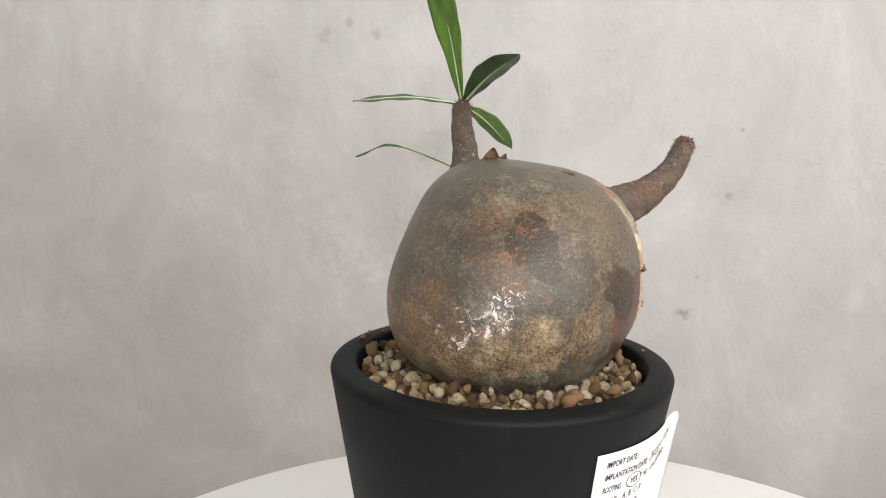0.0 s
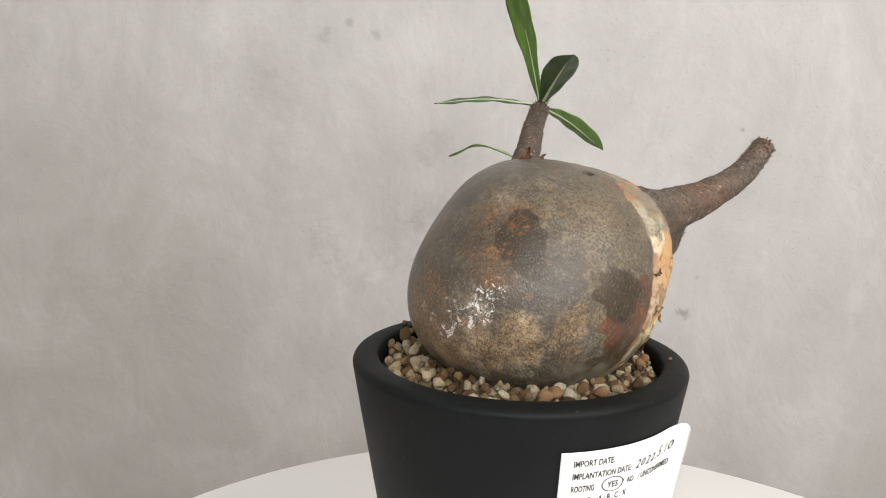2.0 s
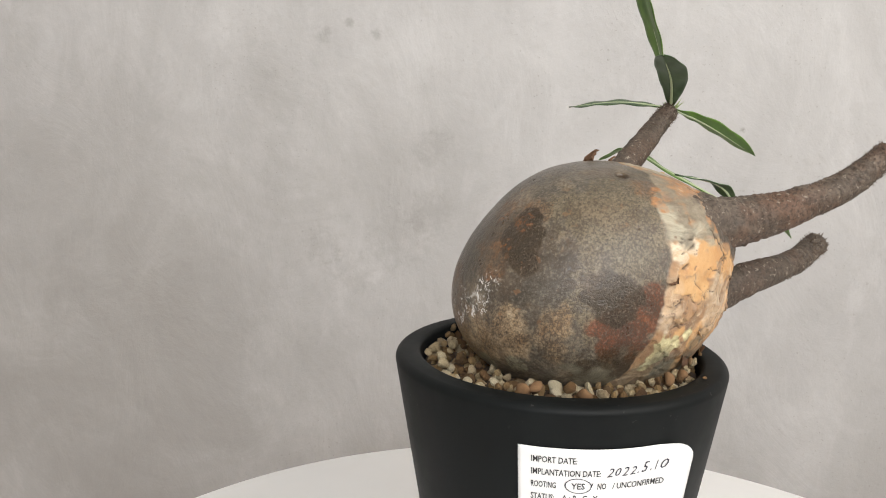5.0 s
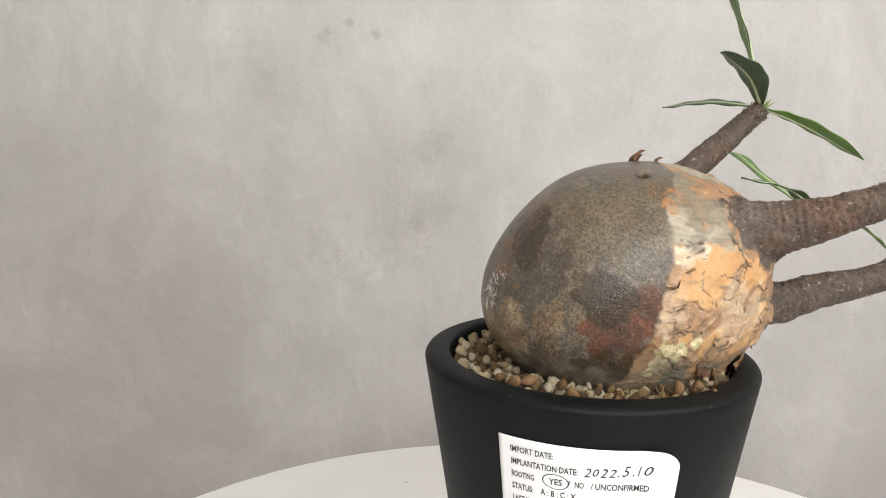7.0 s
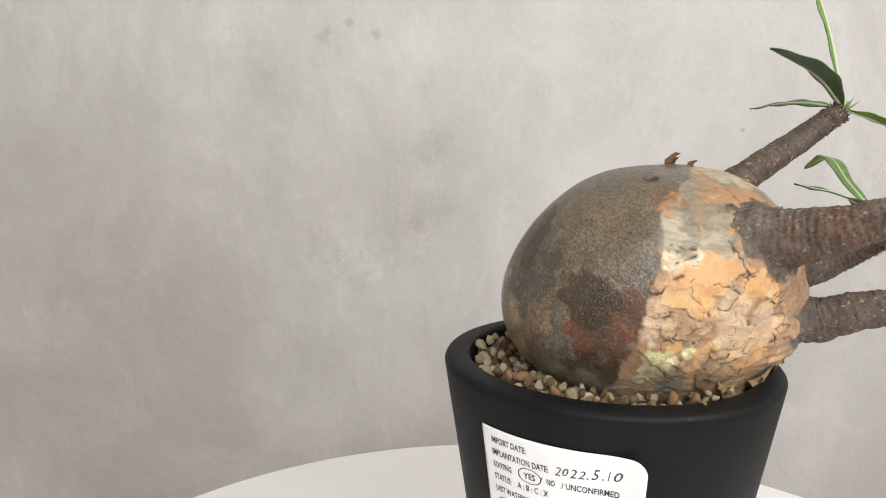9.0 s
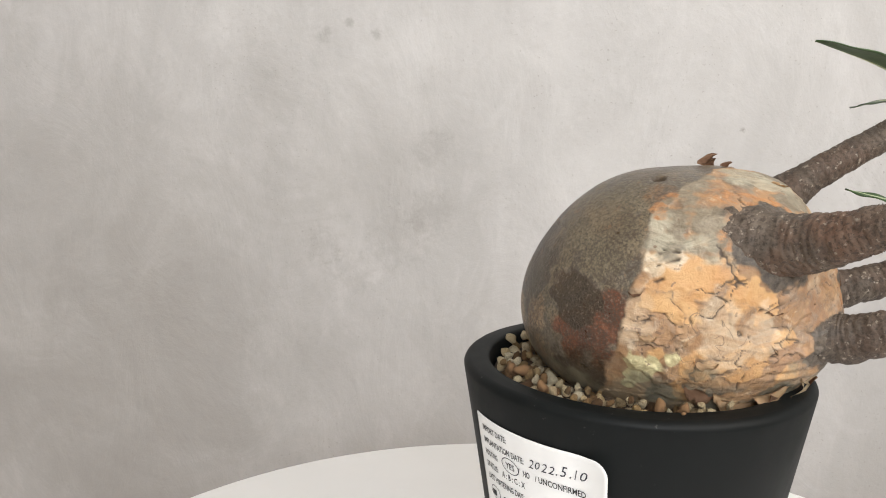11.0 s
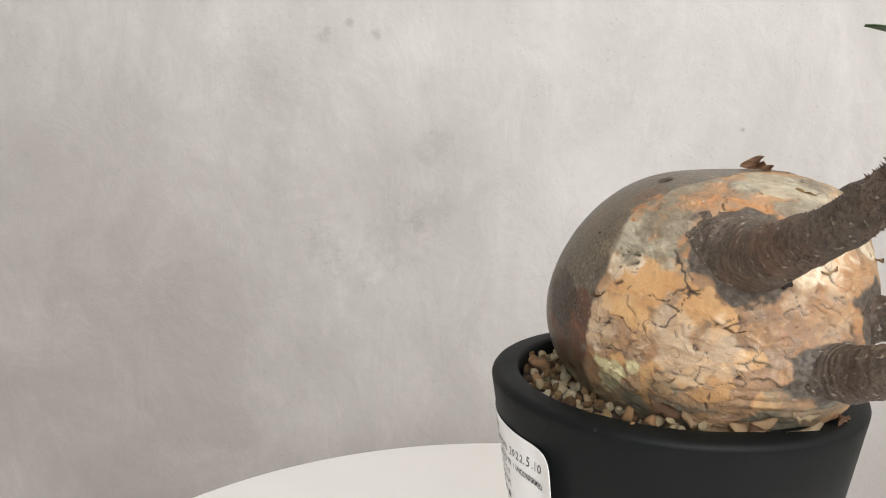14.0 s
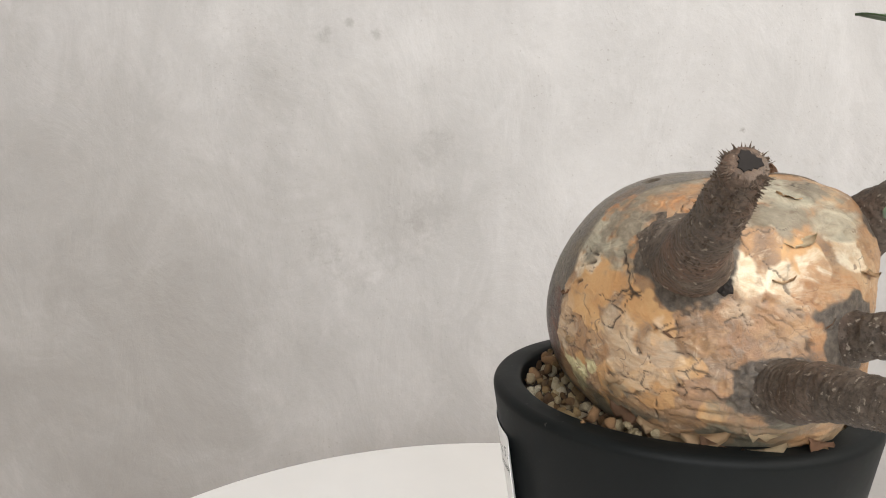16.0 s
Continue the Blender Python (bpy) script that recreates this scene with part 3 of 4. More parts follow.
def caudex(root):
    nu, nv = 820, 430
    u = np.linspace(0, 2 * np.pi, nu, endpoint=False)
    v = (np.arange(nv) + 0.5) / nv * np.pi
    uu, vv = np.meshgrid(u, v)
    # poles lie up and down
    d = np.stack([np.sin(vv) * np.cos(uu), np.sin(vv) * np.sin(uu), np.cos(vv)], -1).reshape(-1, 3)
    r = body_radius(d)
    p = d * r[:, None]
    n1, n2, n3 = value_noise(p, 45, 5, 1), value_noise(p, 110, 4, 2), value_noise(p, 25, 4, 3)
    n4, n5 = value_noise(p, 70, 5, 4), value_noise(p, 260, 3, 5)
    peel_line = d @ np.array([-0.047, 0.983, -0.179]) + 0.299
    peel_line = peel_line - 0.9 * np.maximum(0, d[:, 2] - 0.62) * step(-d[:, 1], -0.75, -0.3) - 1.2 * np.maximum(0, 0.15 - d[:, 0]) * step(d[:, 2], 0.3, 0.7) * step(-d[:, 1], -0.6, -0.2)
    peel = step(peel_line + 0.10 * n1 + 0.05 * n2, -0.015, 0.02) * step(d[:, 0] + 0.25 * n1, -0.62, -0.50)
    masks = {"peel": peel}
    bark = 1 - peel
    ragged = 0.75 * n4 + 0.75 * n2 + 0.45 * n5
    lick = value_noise(p * np.array([0.8, 0.8, 2.4]), 75, 4, 41)

    def blots(spots, edge=0.12, rag=1.0, rough=None):
        """Stains and patches: discs of the directions and radii given, run together, with a ragged outline."""
        best = np.full(len(d), -9.0)
        for x, y, z, size in spots:
            best = np.maximum(best, (1 - np.linalg.norm(d - np.array((x, y, z)) / math.sqrt(x * x + y * y + z * z), axis=1) / size) * min(1.0, size / 0.12))
        return step(best + rag * (ragged if rough is None else rough), 0.16 - edge, 0.16 + edge)

    masks["wet"] = bark * np.maximum.reduce([
        0.9 * blots([(0.22, -0.91, 0.34, 0.15), (0.31, -0.90, 0.31, 0.20), (0.35, -0.91, 0.21, 0.14), (0.26, -0.86, 0.44, 0.14)], 0.08, 0.4),
        0.9 * blots([(0.80, -0.57, 0.00, 0.19), (0.87, -0.49, 0.00, 0.13)], 0.06, 0.5),
        0.65 * blots([(0.73, -0.50, -0.46, 0.18), (0.79, -0.38, -0.48, 0.14), (0.62, -0.63, -0.46, 0.13)], 0.2, 1.0)])
    masks["rusty"] = bark * blots([(0.11, -0.95, 0.31, 0.20), (0.23, -0.86, 0.46, 0.18), (0.01, -0.86, 0.50, 0.18), (0.13, -0.98, 0.17, 0.13), (-0.30, -0.94, -0.17, 0.17),
                                   (-0.43, -0.89, -0.16, 0.16), (-0.19, -0.96, -0.20, 0.13), (-0.34, -0.94, -0.01, 0.12), (0.70, -0.10, 0.70, 0.12)], 0.35, 1.2)
    masks["fleck"] = bark * blots([(0.17, -0.95, 0.27, 0.07), (0.25, -0.86, 0.44, 0.08), (0.08, -0.96, 0.25, 0.06), (0.15, -0.99, 0.03, 0.04), (0.60, -0.78, -0.20, 0.03),
                                   (-0.19, -0.96, -0.19, 0.05), (-0.34, -0.91, -0.25, 0.05), (0.02, -0.88, 0.47, 0.06)], 0.10, 0.5)
    masks["rust"] = bark * blots([(0.93, -0.36, -0.04, 0.12), (0.90, -0.43, -0.11, 0.14), (0.84, -0.50, -0.21, 0.16), (0.88, -0.41, -0.24, 0.14), (0.86, -0.36, -0.37, 0.14),
                                  (0.78, -0.56, -0.27, 0.13), (0.75, -0.63, -0.20, 0.09)], 0.16, 1.1)
    masks["slate"] = bark * np.maximum(
        0.9 * blots([(0.52, -0.84, 0.18, 0.19), (0.57, -0.82, -0.02, 0.20), (0.40, -0.92, 0.03, 0.18), (0.52, -0.85, -0.12, 0.16), (0.84, -0.53, 0.12, 0.14)], 0.10, 0.9),
        0.6 * blots([(-0.55, -0.79, 0.26, 0.23), (-0.24, -0.95, 0.18, 0.22), (-0.46, -0.48, 0.75, 0.35), (0.25, -0.97, 0.05, 0.20)], 0.3, 1.0))
    masks["tan"] = bark * blots([(0.75, -0.49, 0.44, 0.32), (0.54, -0.63, 0.56, 0.27), (0.86, -0.43, 0.26, 0.22), (0.72, -0.69, -0.02, 0.09), (0.72, -0.67, -0.14, 0.10),
                                 (0.72, -0.65, -0.26, 0.09), (0.65, -0.37, 0.66, 0.24), (0.75, -0.54, -0.38, 0.05), (0.75, -0.49, -0.44, 0.04)], 0.10, 0.9)
    masks["tan"] *= 1 - masks["wet"] * (d[:, 2] > -0.3)
    masks["warm"] = 0.85 * bark * blots([(0.14, -0.92, -0.37, 0.19), (0.35, -0.85, -0.38, 0.16), (0.53, -0.78, -0.33, 0.14), (0.60, -0.77, -0.22, 0.10), (0.08, -0.94, -0.32, 0.15),
                                         (0.32, -0.91, -0.26, 0.15), (-0.10, -0.93, -0.34, 0.18), (-0.26, -0.92, -0.30, 0.22), (-0.46, -0.84, -0.28, 0.22), (-0.70, -0.66, -0.28, 0.25)], 0.4, 1.1)
    masks["olive"] = 0.85 * bark * blots([(-0.43, -0.78, -0.46, 0.07), (-0.38, -0.75, -0.53, 0.09), (-0.32, -0.74, -0.58, 0.09), (-0.25, -0.73, -0.63, 0.08), (0.30, -0.83, -0.48, 0.10),
                                          (0.04, -0.85, -0.52, 0.09)], 0.06, 0.25)
    masks["scuff"] = bark * blots([(0.12, -0.99, -0.04, 0.11), (0.08, -0.99, -0.11, 0.10), (0.0, -0.99, -0.15, 0.10), (-0.12, -0.97, -0.19, 0.11), (-0.15, -0.95, -0.26, 0.08),
                                   (-0.26, -0.94, -0.20, 0.08), (-0.34, -0.92, -0.18, 0.07)], 0.25, 1.0)
    masks["ochre"] = np.maximum(
        0.95 * blots([(1.00, -0.03, 0.09, 0.15), (0.97, 0.10, 0.21, 0.16), (0.94, 0.23, 0.24, 0.10), (1.00, 0.05, 0.01, 0.12), (0.92, 0.38, 0.11, 0.12), (0.96, -0.05, -0.29, 0.10),
                      (0.93, 0.14, -0.35, 0.13), (0.86, 0.52, 0.04, 0.10)], 0.07, 0.75),
        0.8 * blots([(0.76, 0.64, -0.11, 0.09), (0.31, 0.84, 0.44, 0.11), (0.64, 0.65, -0.41, 0.08), (0.85, 0.42, -0.33, 0.13), (0.85, 0.07, -0.52, 0.16)], 0.08, 0.8))
    masks["brown"] = blots([(0.55, 0.82, 0.13, 0.17), (0.64, 0.75, 0.10, 0.14), (0.28, 0.56, 0.78, 0.22), (0.66, 0.75, 0.02, 0.16), (0.84, 0.52, -0.14, 0.13), (0.70, 0.66, -0.26, 0.13),
                            (0.56, 0.83, -0.05, 0.15), (0.40, 0.90, -0.05, 0.15), (0.45, 0.70, -0.50, 0.20)], 0.2, 1.2)
    masks["ash"] = 0.9 * blots([(0.86, -0.02, 0.51, 0.20), (0.85, 0.17, 0.50, 0.19), (0.72, -0.04, 0.70, 0.20), (0.60, 0.10, 0.80, 0.23), (0.27, 0.73, 0.63, 0.14), (0.43, 0.62, 0.65, 0.12),
                                (0.47, 0.36, 0.81, 0.15), (0.10, 0.62, 0.77, 0.20)], 0.25, 1.2)
    masks["glaze"] = 0.8 * blots([(0.92, -0.08, 0.38, 0.13), (0.93, 0.10, 0.36, 0.11), (0.19, 0.40, 0.90, 0.12), (0.25, 0.52, 0.82, 0.17), (0.70, -0.24, 0.67, 0.14), (0.17, 0.65, 0.74, 0.13),
                                  (0.87, -0.15, 0.46, 0.14), (0.0, 0.80, 0.60, 0.16), (0.35, 0.45, 0.82, 0.12)], 0.25, 1.3, lick)
    masks["pale"] = np.maximum(
        blots([(0.96, -0.13, 0.25, 0.09), (0.95, 0.0, 0.31, 0.08), (0.60, 0.74, 0.36, 0.10), (0.58, 0.75, 0.30, 0.09), (0.65, 0.70, 0.29, 0.07), (0.01, 0.87, 0.49, 0.13), (0.27, 0.88, 0.39, 0.08),
               (0.45, 0.84, 0.30, 0.09), (0.33, 0.71, 0.63, 0.10)], 0.12, 0.8),
        0.4 * blots([(0.96, 0.29, -0.03, 0.14), (0.85, 0.51, -0.08, 0.13), (0.92, 0.30, -0.20, 0.14), (0.60, 0.78, 0.16, 0.10), (0.44, 0.87, 0.21, 0.09), (0.97, -0.15, -0.17, 0.12), (0.98, -0.18, 0.04, 0.09)], 0.25, 1.2))
    masks["lime"] = blots([(0.92, -0.07, -0.37, 0.13), (0.87, -0.19, -0.46, 0.12), (0.95, 0.01, -0.31, 0.10), (0.82, -0.24, -0.53, 0.10), (0.91, -0.17, -0.37, 0.12)], 0.06, 0.7)
    # mottled dark grey on the peeled part, only towards the bottom
    masks["low_dark"] = 0.9 * blots([(0.86, 0.0, -0.53, 0.11), (0.85, 0.16, -0.51, 0.11), (0.80, 0.31, -0.53, 0.12), (0.76, 0.45, -0.49, 0.11), (0.76, 0.29, -0.58, 0.13), (0.81, -0.04, -0.59, 0.14),
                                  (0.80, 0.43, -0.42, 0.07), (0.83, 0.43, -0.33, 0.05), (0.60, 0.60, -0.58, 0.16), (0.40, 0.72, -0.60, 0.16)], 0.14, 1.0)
    masks["low_dark"] *= step(-d[:, 2] + 0.15 * n1, 0.42, 0.54)
    masks["ember"] = np.maximum(
        blots([(0.79, -0.13, 0.60, 0.07), (0.73, -0.06, 0.68, 0.06), (0.83, -0.12, 0.54, 0.05), (0.68, 0.24, 0.69, 0.09), (0.74, 0.31, 0.60, 0.08), (0.66, 0.41, 0.63, 0.09),
               (0.60, 0.55, 0.58, 0.10), (0.86, 0.29, 0.42, 0.06), (0.80, 0.33, 0.50, 0.06)], 0.10, 0.9, lick),
        0.75 * blots([(0.28, 0.96, 0.06, 0.13), (0.16, 0.97, 0.20, 0.14), (0.20, 0.93, 0.31, 0.09), (0.33, 0.91, 0.23, 0.07)], 0.15, 1.0))
    # flakes of paper: uneven cells, each lying at its own height, with dark joints
    rng = np.random.default_rng(4)
    seeds = rng.normal(size=(230, 3))
    seeds /= np.linalg.norm(seeds, axis=1)[:, None]
    seeds = seeds * body_radius(seeds)[:, None]
    seeds = seeds[seeds[:, 1] > -0.024]
    bent = p + 0.014 * np.stack([value_noise(p, 50, 5, 21), value_noise(p, 50, 5, 22), value_noise(p, 50, 5, 23)], 1)
    flat = np.array([1.0, 1.0, 1.5])
    first, second, which = np.full(len(p), 9.0), np.full(len(p), 9.0), np.zeros(len(p), int)
    some = np.where(d[:, 1] > -0.75)[0]
    for k, sd in enumerate(seeds):
        g = np.linalg.norm((bent[some] - sd) * flat, axis=1)
        closer = g < first[some]
        second[some] = np.where(closer, first[some], np.minimum(second[some], g))
        which[some] = np.where(closer, k, which[some])
        first[some] = np.where(closer, g, first[some])
    tone = rng.random(len(seeds))[which]
    lie = rng.random(len(seeds))[which]
    gap = second - first
    masks["tone"] = np.clip(tone + 0.25 * n4, 0, 1)
    masks["seam"] = 0.8 * step(-gap + 0.0006 * n2, -0.0004, -0.0001) * step(n3 + 0.8 * n1, 0.20, 0.36)
    lip = np.exp(-gap / 0.0009) * lie
    crack = np.abs(value_noise(bent * np.array([1, 1, 1.8]), 30, 3, 31))
    masks["seam"] = np.maximum(masks["seam"], step(-crack, -0.014, -0.004) * step(n4 + 0.4 * n3, 0.18, 0.32))
    masks["smudge"] = np.clip(0.8 * np.exp(-gap / 0.0013) * step(n3 + 0.7 * n4, 0.0, 0.3) + 0.8 * step(-crack, -0.14, -0.02) * step(n1, 0.0, 0.25), 0, 1)
    masks["moss"] = step(-d[:, 2] - 0.56 + 0.06 * peel + 0.40 * n1 + 0.3 * n2, -0.04, 0.10) * 0.9
    collar = np.zeros(len(d))
    place = p + np.array(CEN)
    swell = np.zeros(len(d))
    for key, (line, radii) in BRANCHES.items():
        reach = {"upper": 0.0106, "leafy": 0.0090}.get(key, 0.0092)
        pts = np.array([tuple(q) for q in curve_points(line[:3], 8)])
        away = np.min(np.linalg.norm(place[:, None] - pts[None], axis=2), axis=1)
        collar = np.maximum(collar, step(-(away - reach) + 0.006 * n2 + 0.004 * n1, -0.0006, 0.0006))
        swell += (0.0042 if key in ("upper", "lower") else 0.0022) * np.exp(-(away / 0.0135) ** 2)
    masks["collar"] = collar
    # relief: the peeled part lies lower and is crumpled in folds
    f1 = np.clip(1 - 2.6 * np.abs(value_noise(bent * flat, 42, 3, 11)), 0, 1)
    f2 = np.clip(1 - 2.6 * np.abs(value_noise(bent * flat, 105, 3, 12)), 0, 1)
    low = step(-(d[:, 2] + 0.15), 0.0, 0.30) * step(d[:, 1], 0.1, 0.5)
    h = 0.00025 * n1 * bark + 0.00012 * n2 + peel * (-0.0004 + 0.0004 * (lie - 0.5) + 0.0003 * lip * step(n1, 0.0, 0.3) - 0.0006 * masks["seam"]
                                                     + 0.0012 * f1 * f1 * step(n3, 0.0, 0.4) + 0.0002 * f2 * f2 + 0.0010 * n4 + 0.00010 * n5)
    h *= 1 - 0.6 * np.maximum(masks["ash"], masks["ochre"]) * peel
    creases = np.abs(((p[:, 2] + 0.25 * p[:, 0] + 0.0035 * n1 + 0.002 * n4) * 240) % 1.0 - 0.5) * 2
    low = low * step(near(d, (0.45, 0.78, -0.44), 0.55) + 0.5 * n1, 0.15, 0.45)
    h += peel * low * 0.0013 * (creases ** 0.6 - 0.5) * step(n3, -0.25, 0.1)
    masks["seam"] = np.maximum(masks["seam"], 0.8 * low * step(-creases, -0.12, -0.02) * step(n3, 0.0, 0.15))
    # single creases in the peeled layer: from, to, and whether a fold stands up beside it
    def crease(lines):
        dark, fold = np.zeros(len(d)), np.zeros(len(d))
        wob = d + 0.05 * np.stack([n1, n4, n3], 1) + 0.03 * np.stack([n2, n5, n2], 1)
        for a, b, up in lines:
            a, b = np.array(a), np.array(b)
            t = np.clip((wob - a) @ (b - a) / ((b - a) @ (b - a)), 0, 1)
            away = np.linalg.norm(wob - a - t[:, None] * (b - a), axis=1)
            taper = 0.25 + 3.0 * t * (1 - t)
            dark = np.maximum(dark, step(-away, -0.012 * taper, -0.003 * taper))
            lifted = np.linalg.norm(wob - a - t[:, None] * (b - a) - np.array((0, 0, 0.045)), axis=1)
            fold = np.maximum(fold, (1.0 if up else 0.35) * np.exp(-(lifted / 0.030) ** 2) * np.minimum(1, taper))
        return dark, fold

    dark1, fold1 = crease([((0.88, 0.47, 0.03), (0.78, 0.61, 0.11), 1), ((0.95, 0.27, 0.15), (0.89, 0.40, 0.21), 0), ((0.90, 0.43, 0.02), (0.87, 0.48, 0.09), 0),
                           ((0.57, 0.81, 0.10), (0.45, 0.89, 0.04), 0), ((0.74, 0.67, -0.08), (0.69, 0.72, 0.00), 0), ((0.86, 0.43, -0.27), (0.76, 0.39, -0.52), 1),
                           ((0.73, 0.56, -0.39), (0.40, 0.87, -0.29), 1), ((0.76, 0.56, -0.33), (0.58, 0.78, -0.24), 1), ((0.70, 0.71, -0.10), (0.65, 0.73, -0.21), 1),
                           ((0.73, 0.57, -0.37), (0.59, 0.77, -0.24), 1), ((0.73, 0.61, -0.31), (0.61, 0.76, -0.24), 1), ((0.66, 0.60, -0.45), (0.51, 0.78, -0.36), 1)])
    dark2, fold2 = crease([((0.86, 0.46, -0.23), (0.80, 0.43, -0.42), 0), ((0.55, 0.75, 0.36), (0.40, 0.86, 0.33), 0), ((0.49, 0.85, 0.20), (0.41, 0.90, 0.15), 0),
                           ((0.98, -0.17, 0.13), (0.97, 0.05, 0.23), 0), ((0.96, 0.24, 0.12), (0.91, 0.42, 0.03), 0), ((1.00, 0.09, 0.02), (0.99, 0.14, -0.09), 0),
                           ((0.96, -0.12, 0.24), (0.94, 0.10, 0.34), 0), ((0.98, -0.19, -0.09), (1.00, -0.05, -0.03), 0), ((0.42, 0.36, 0.83), (0.44, 0.51, 0.74), 0),
                           ((0.93, -0.08, 0.36), (0.94, 0.10, 0.34), 0), ((0.66, 0.74, 0.13), (0.62, 0.76, 0.18), 0)])
    dark, fold = np.maximum(dark1, dark2), np.maximum(fold1, fold2)
    masks["seam"] = np.maximum(masks["seam"], 0.9 * dark)
    h += peel * (0.0013 * fold - 0.0008 * dark)
    # drawn in where the body sits in the gravel
    h -= 0.0024 * step(-d[:, 2], 0.38, 0.60) * step(d[:, 1], 0.35, 0.7)
    # small round scar on the shoulder
    scar = near(d, (0.52, -0.164, 0.838), 0.07)
    h -= 0.0012 * step(scar, 0.0, 0.6)
    masks["wet"] = np.maximum(masks["wet"], step(scar, 0.0, 0.4))
    h += swell
    p = d * (r + h)[:, None]
    faces = np.empty(((nv - 1) * nu, 4), int)
    a = np.arange((nv - 1) * nu)
    row, col = a // nu, a % nu
    nxt = (col + 1) % nu
    faces[:] = np.stack([row * nu + col, (row + 1) * nu + col, (row + 1) * nu + nxt, row * nu + nxt], 1)
    verts = np.vstack([p + np.array(CEN), [np.array(CEN) + (0, 0, p[0, 2]), np.array(CEN) + (0, 0, p[-1, 2])]])
    top, bottom = len(p), len(p) + 1
    caps = [(top, i, (i + 1) % nu) for i in range(nu)] + [(bottom, (nv - 1) * nu + (i + 1) % nu, (nv - 1) * nu + i) for i in range(nu)]
    me = bpy.data.meshes.new("caudex")
    me.from_pydata(verts.tolist(), [], faces.tolist() + caps)
    smooth(me)
    for name, val in masks.items():
        at = me.attributes.new(name, "FLOAT", "POINT")
        at.data.foreach_set("value", np.append(np.clip(val, 0, 1), [0, 0]).astype(np.float32))
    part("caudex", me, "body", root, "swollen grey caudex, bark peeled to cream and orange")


def thorns(frames, radii, count, seed, size, start=0.25):
    """Short blunt spines over a limb, denser to its tip."""
    rnd = random.Random(seed)
    verts, faces = [], []
    for _ in range(count):
        t = start + (1 - start) * rnd.random() ** 0.6
        i = min(int(t * (len(frames) - 1)), len(frames) - 1)
        p, d, u, v = frames[i]
        a = rnd.random() * 2 * math.pi
        out = u * math.cos(a) + v * math.sin(a)
        side = d.cross(out)
        long = size * rnd.uniform(0.4, 1.1) * (0.45 + 1.6 * t ** 4)
        b = p + out * radii[i] * 0.94
        w = size * rnd.uniform(0.26, 0.45)
        tip = b + out * long + d * long * rnd.uniform(-0.1, 0.7)
        k = len(verts)
        verts += [b + d * w, b + side * w * 0.8, b - d * w, b - side * w * 0.8, tip]
        faces += [(k, k + 1, k + 4), (k + 1, k + 2, k + 4), (k + 2, k + 3, k + 4), (k + 3, k, k + 4)]
    return from_arrays("thorns", verts, faces)


def branches(root):
    for n, (key, (line, radii)) in enumerate(BRANCHES.items()):
        steps = 220
        pts = curve_points(line, steps)
        rad = []
        for i in range(steps + 1):
            s = i / steps * (len(radii) - 1)
            k = min(int(s), len(radii) - 2)
            f = s - k
            rad.append(radii[k] + (radii[k + 1] - radii[k]) * (f * f * (3 - 2 * f) if k == 0 else f))
        for i in range(6):
            rad[-1 - i] *= (0.62, 0.8, 0.9, 0.95, 0.98, 0.99)[i]
        me, frames = tube("branch", pts, rad, 48, 0.10, 0.016, n * 3.7)
        limb = part("branch", me, "red_branch" if key == "upper" else "branch", root, "thorny reddish-brown branch" if key == "upper" else "thorny grey-brown branch with ringed bark")
        sp = part("thorn_coat", thorns(frames, rad, 1000, 10 + n, 0.0009), "thorn", limb, "short blunt thorns")
        tagged(sp, kind="stuff")
        if key == "upper":
            bm = bmesh.new()
            bmesh.ops.create_icosphere(bm, subdivisions=3, radius=0.0026)
            at = surface(KNOT, 0.0012)
            for q in bm.verts:
                q.co = at + q.co * (1 + 0.35 * noise.noise(q.co * 900))
            part("dead_bud", bm, "cut", limb, "black dried bud scar")
            p, d, u, v = frames[-1]
            bm = bmesh.new()
            for k in range(22):
                a = k / 22 * 2 * math.pi
                rr = rad[-1] * (0.80 + 0.16 * math.sin(3 * a + 1) + (0.10 if k % 2 else -0.06))
                bm.verts.new(p + d * 0.0003 + (u * math.cos(a) + v * math.sin(a)) * rr)
            bm.verts.ensure_lookup_table()
            bm.faces.new(bm.verts[:])
            ret = bmesh.ops.extrude_face_region(bm, geom=bm.faces[:])
            for g in ret["geom"]:
                if isinstance(g, bmesh.types.BMVert):
                    g.co -= d * 0.0012
            part("cut_end", bm, "cut", limb, "black dried cut end")


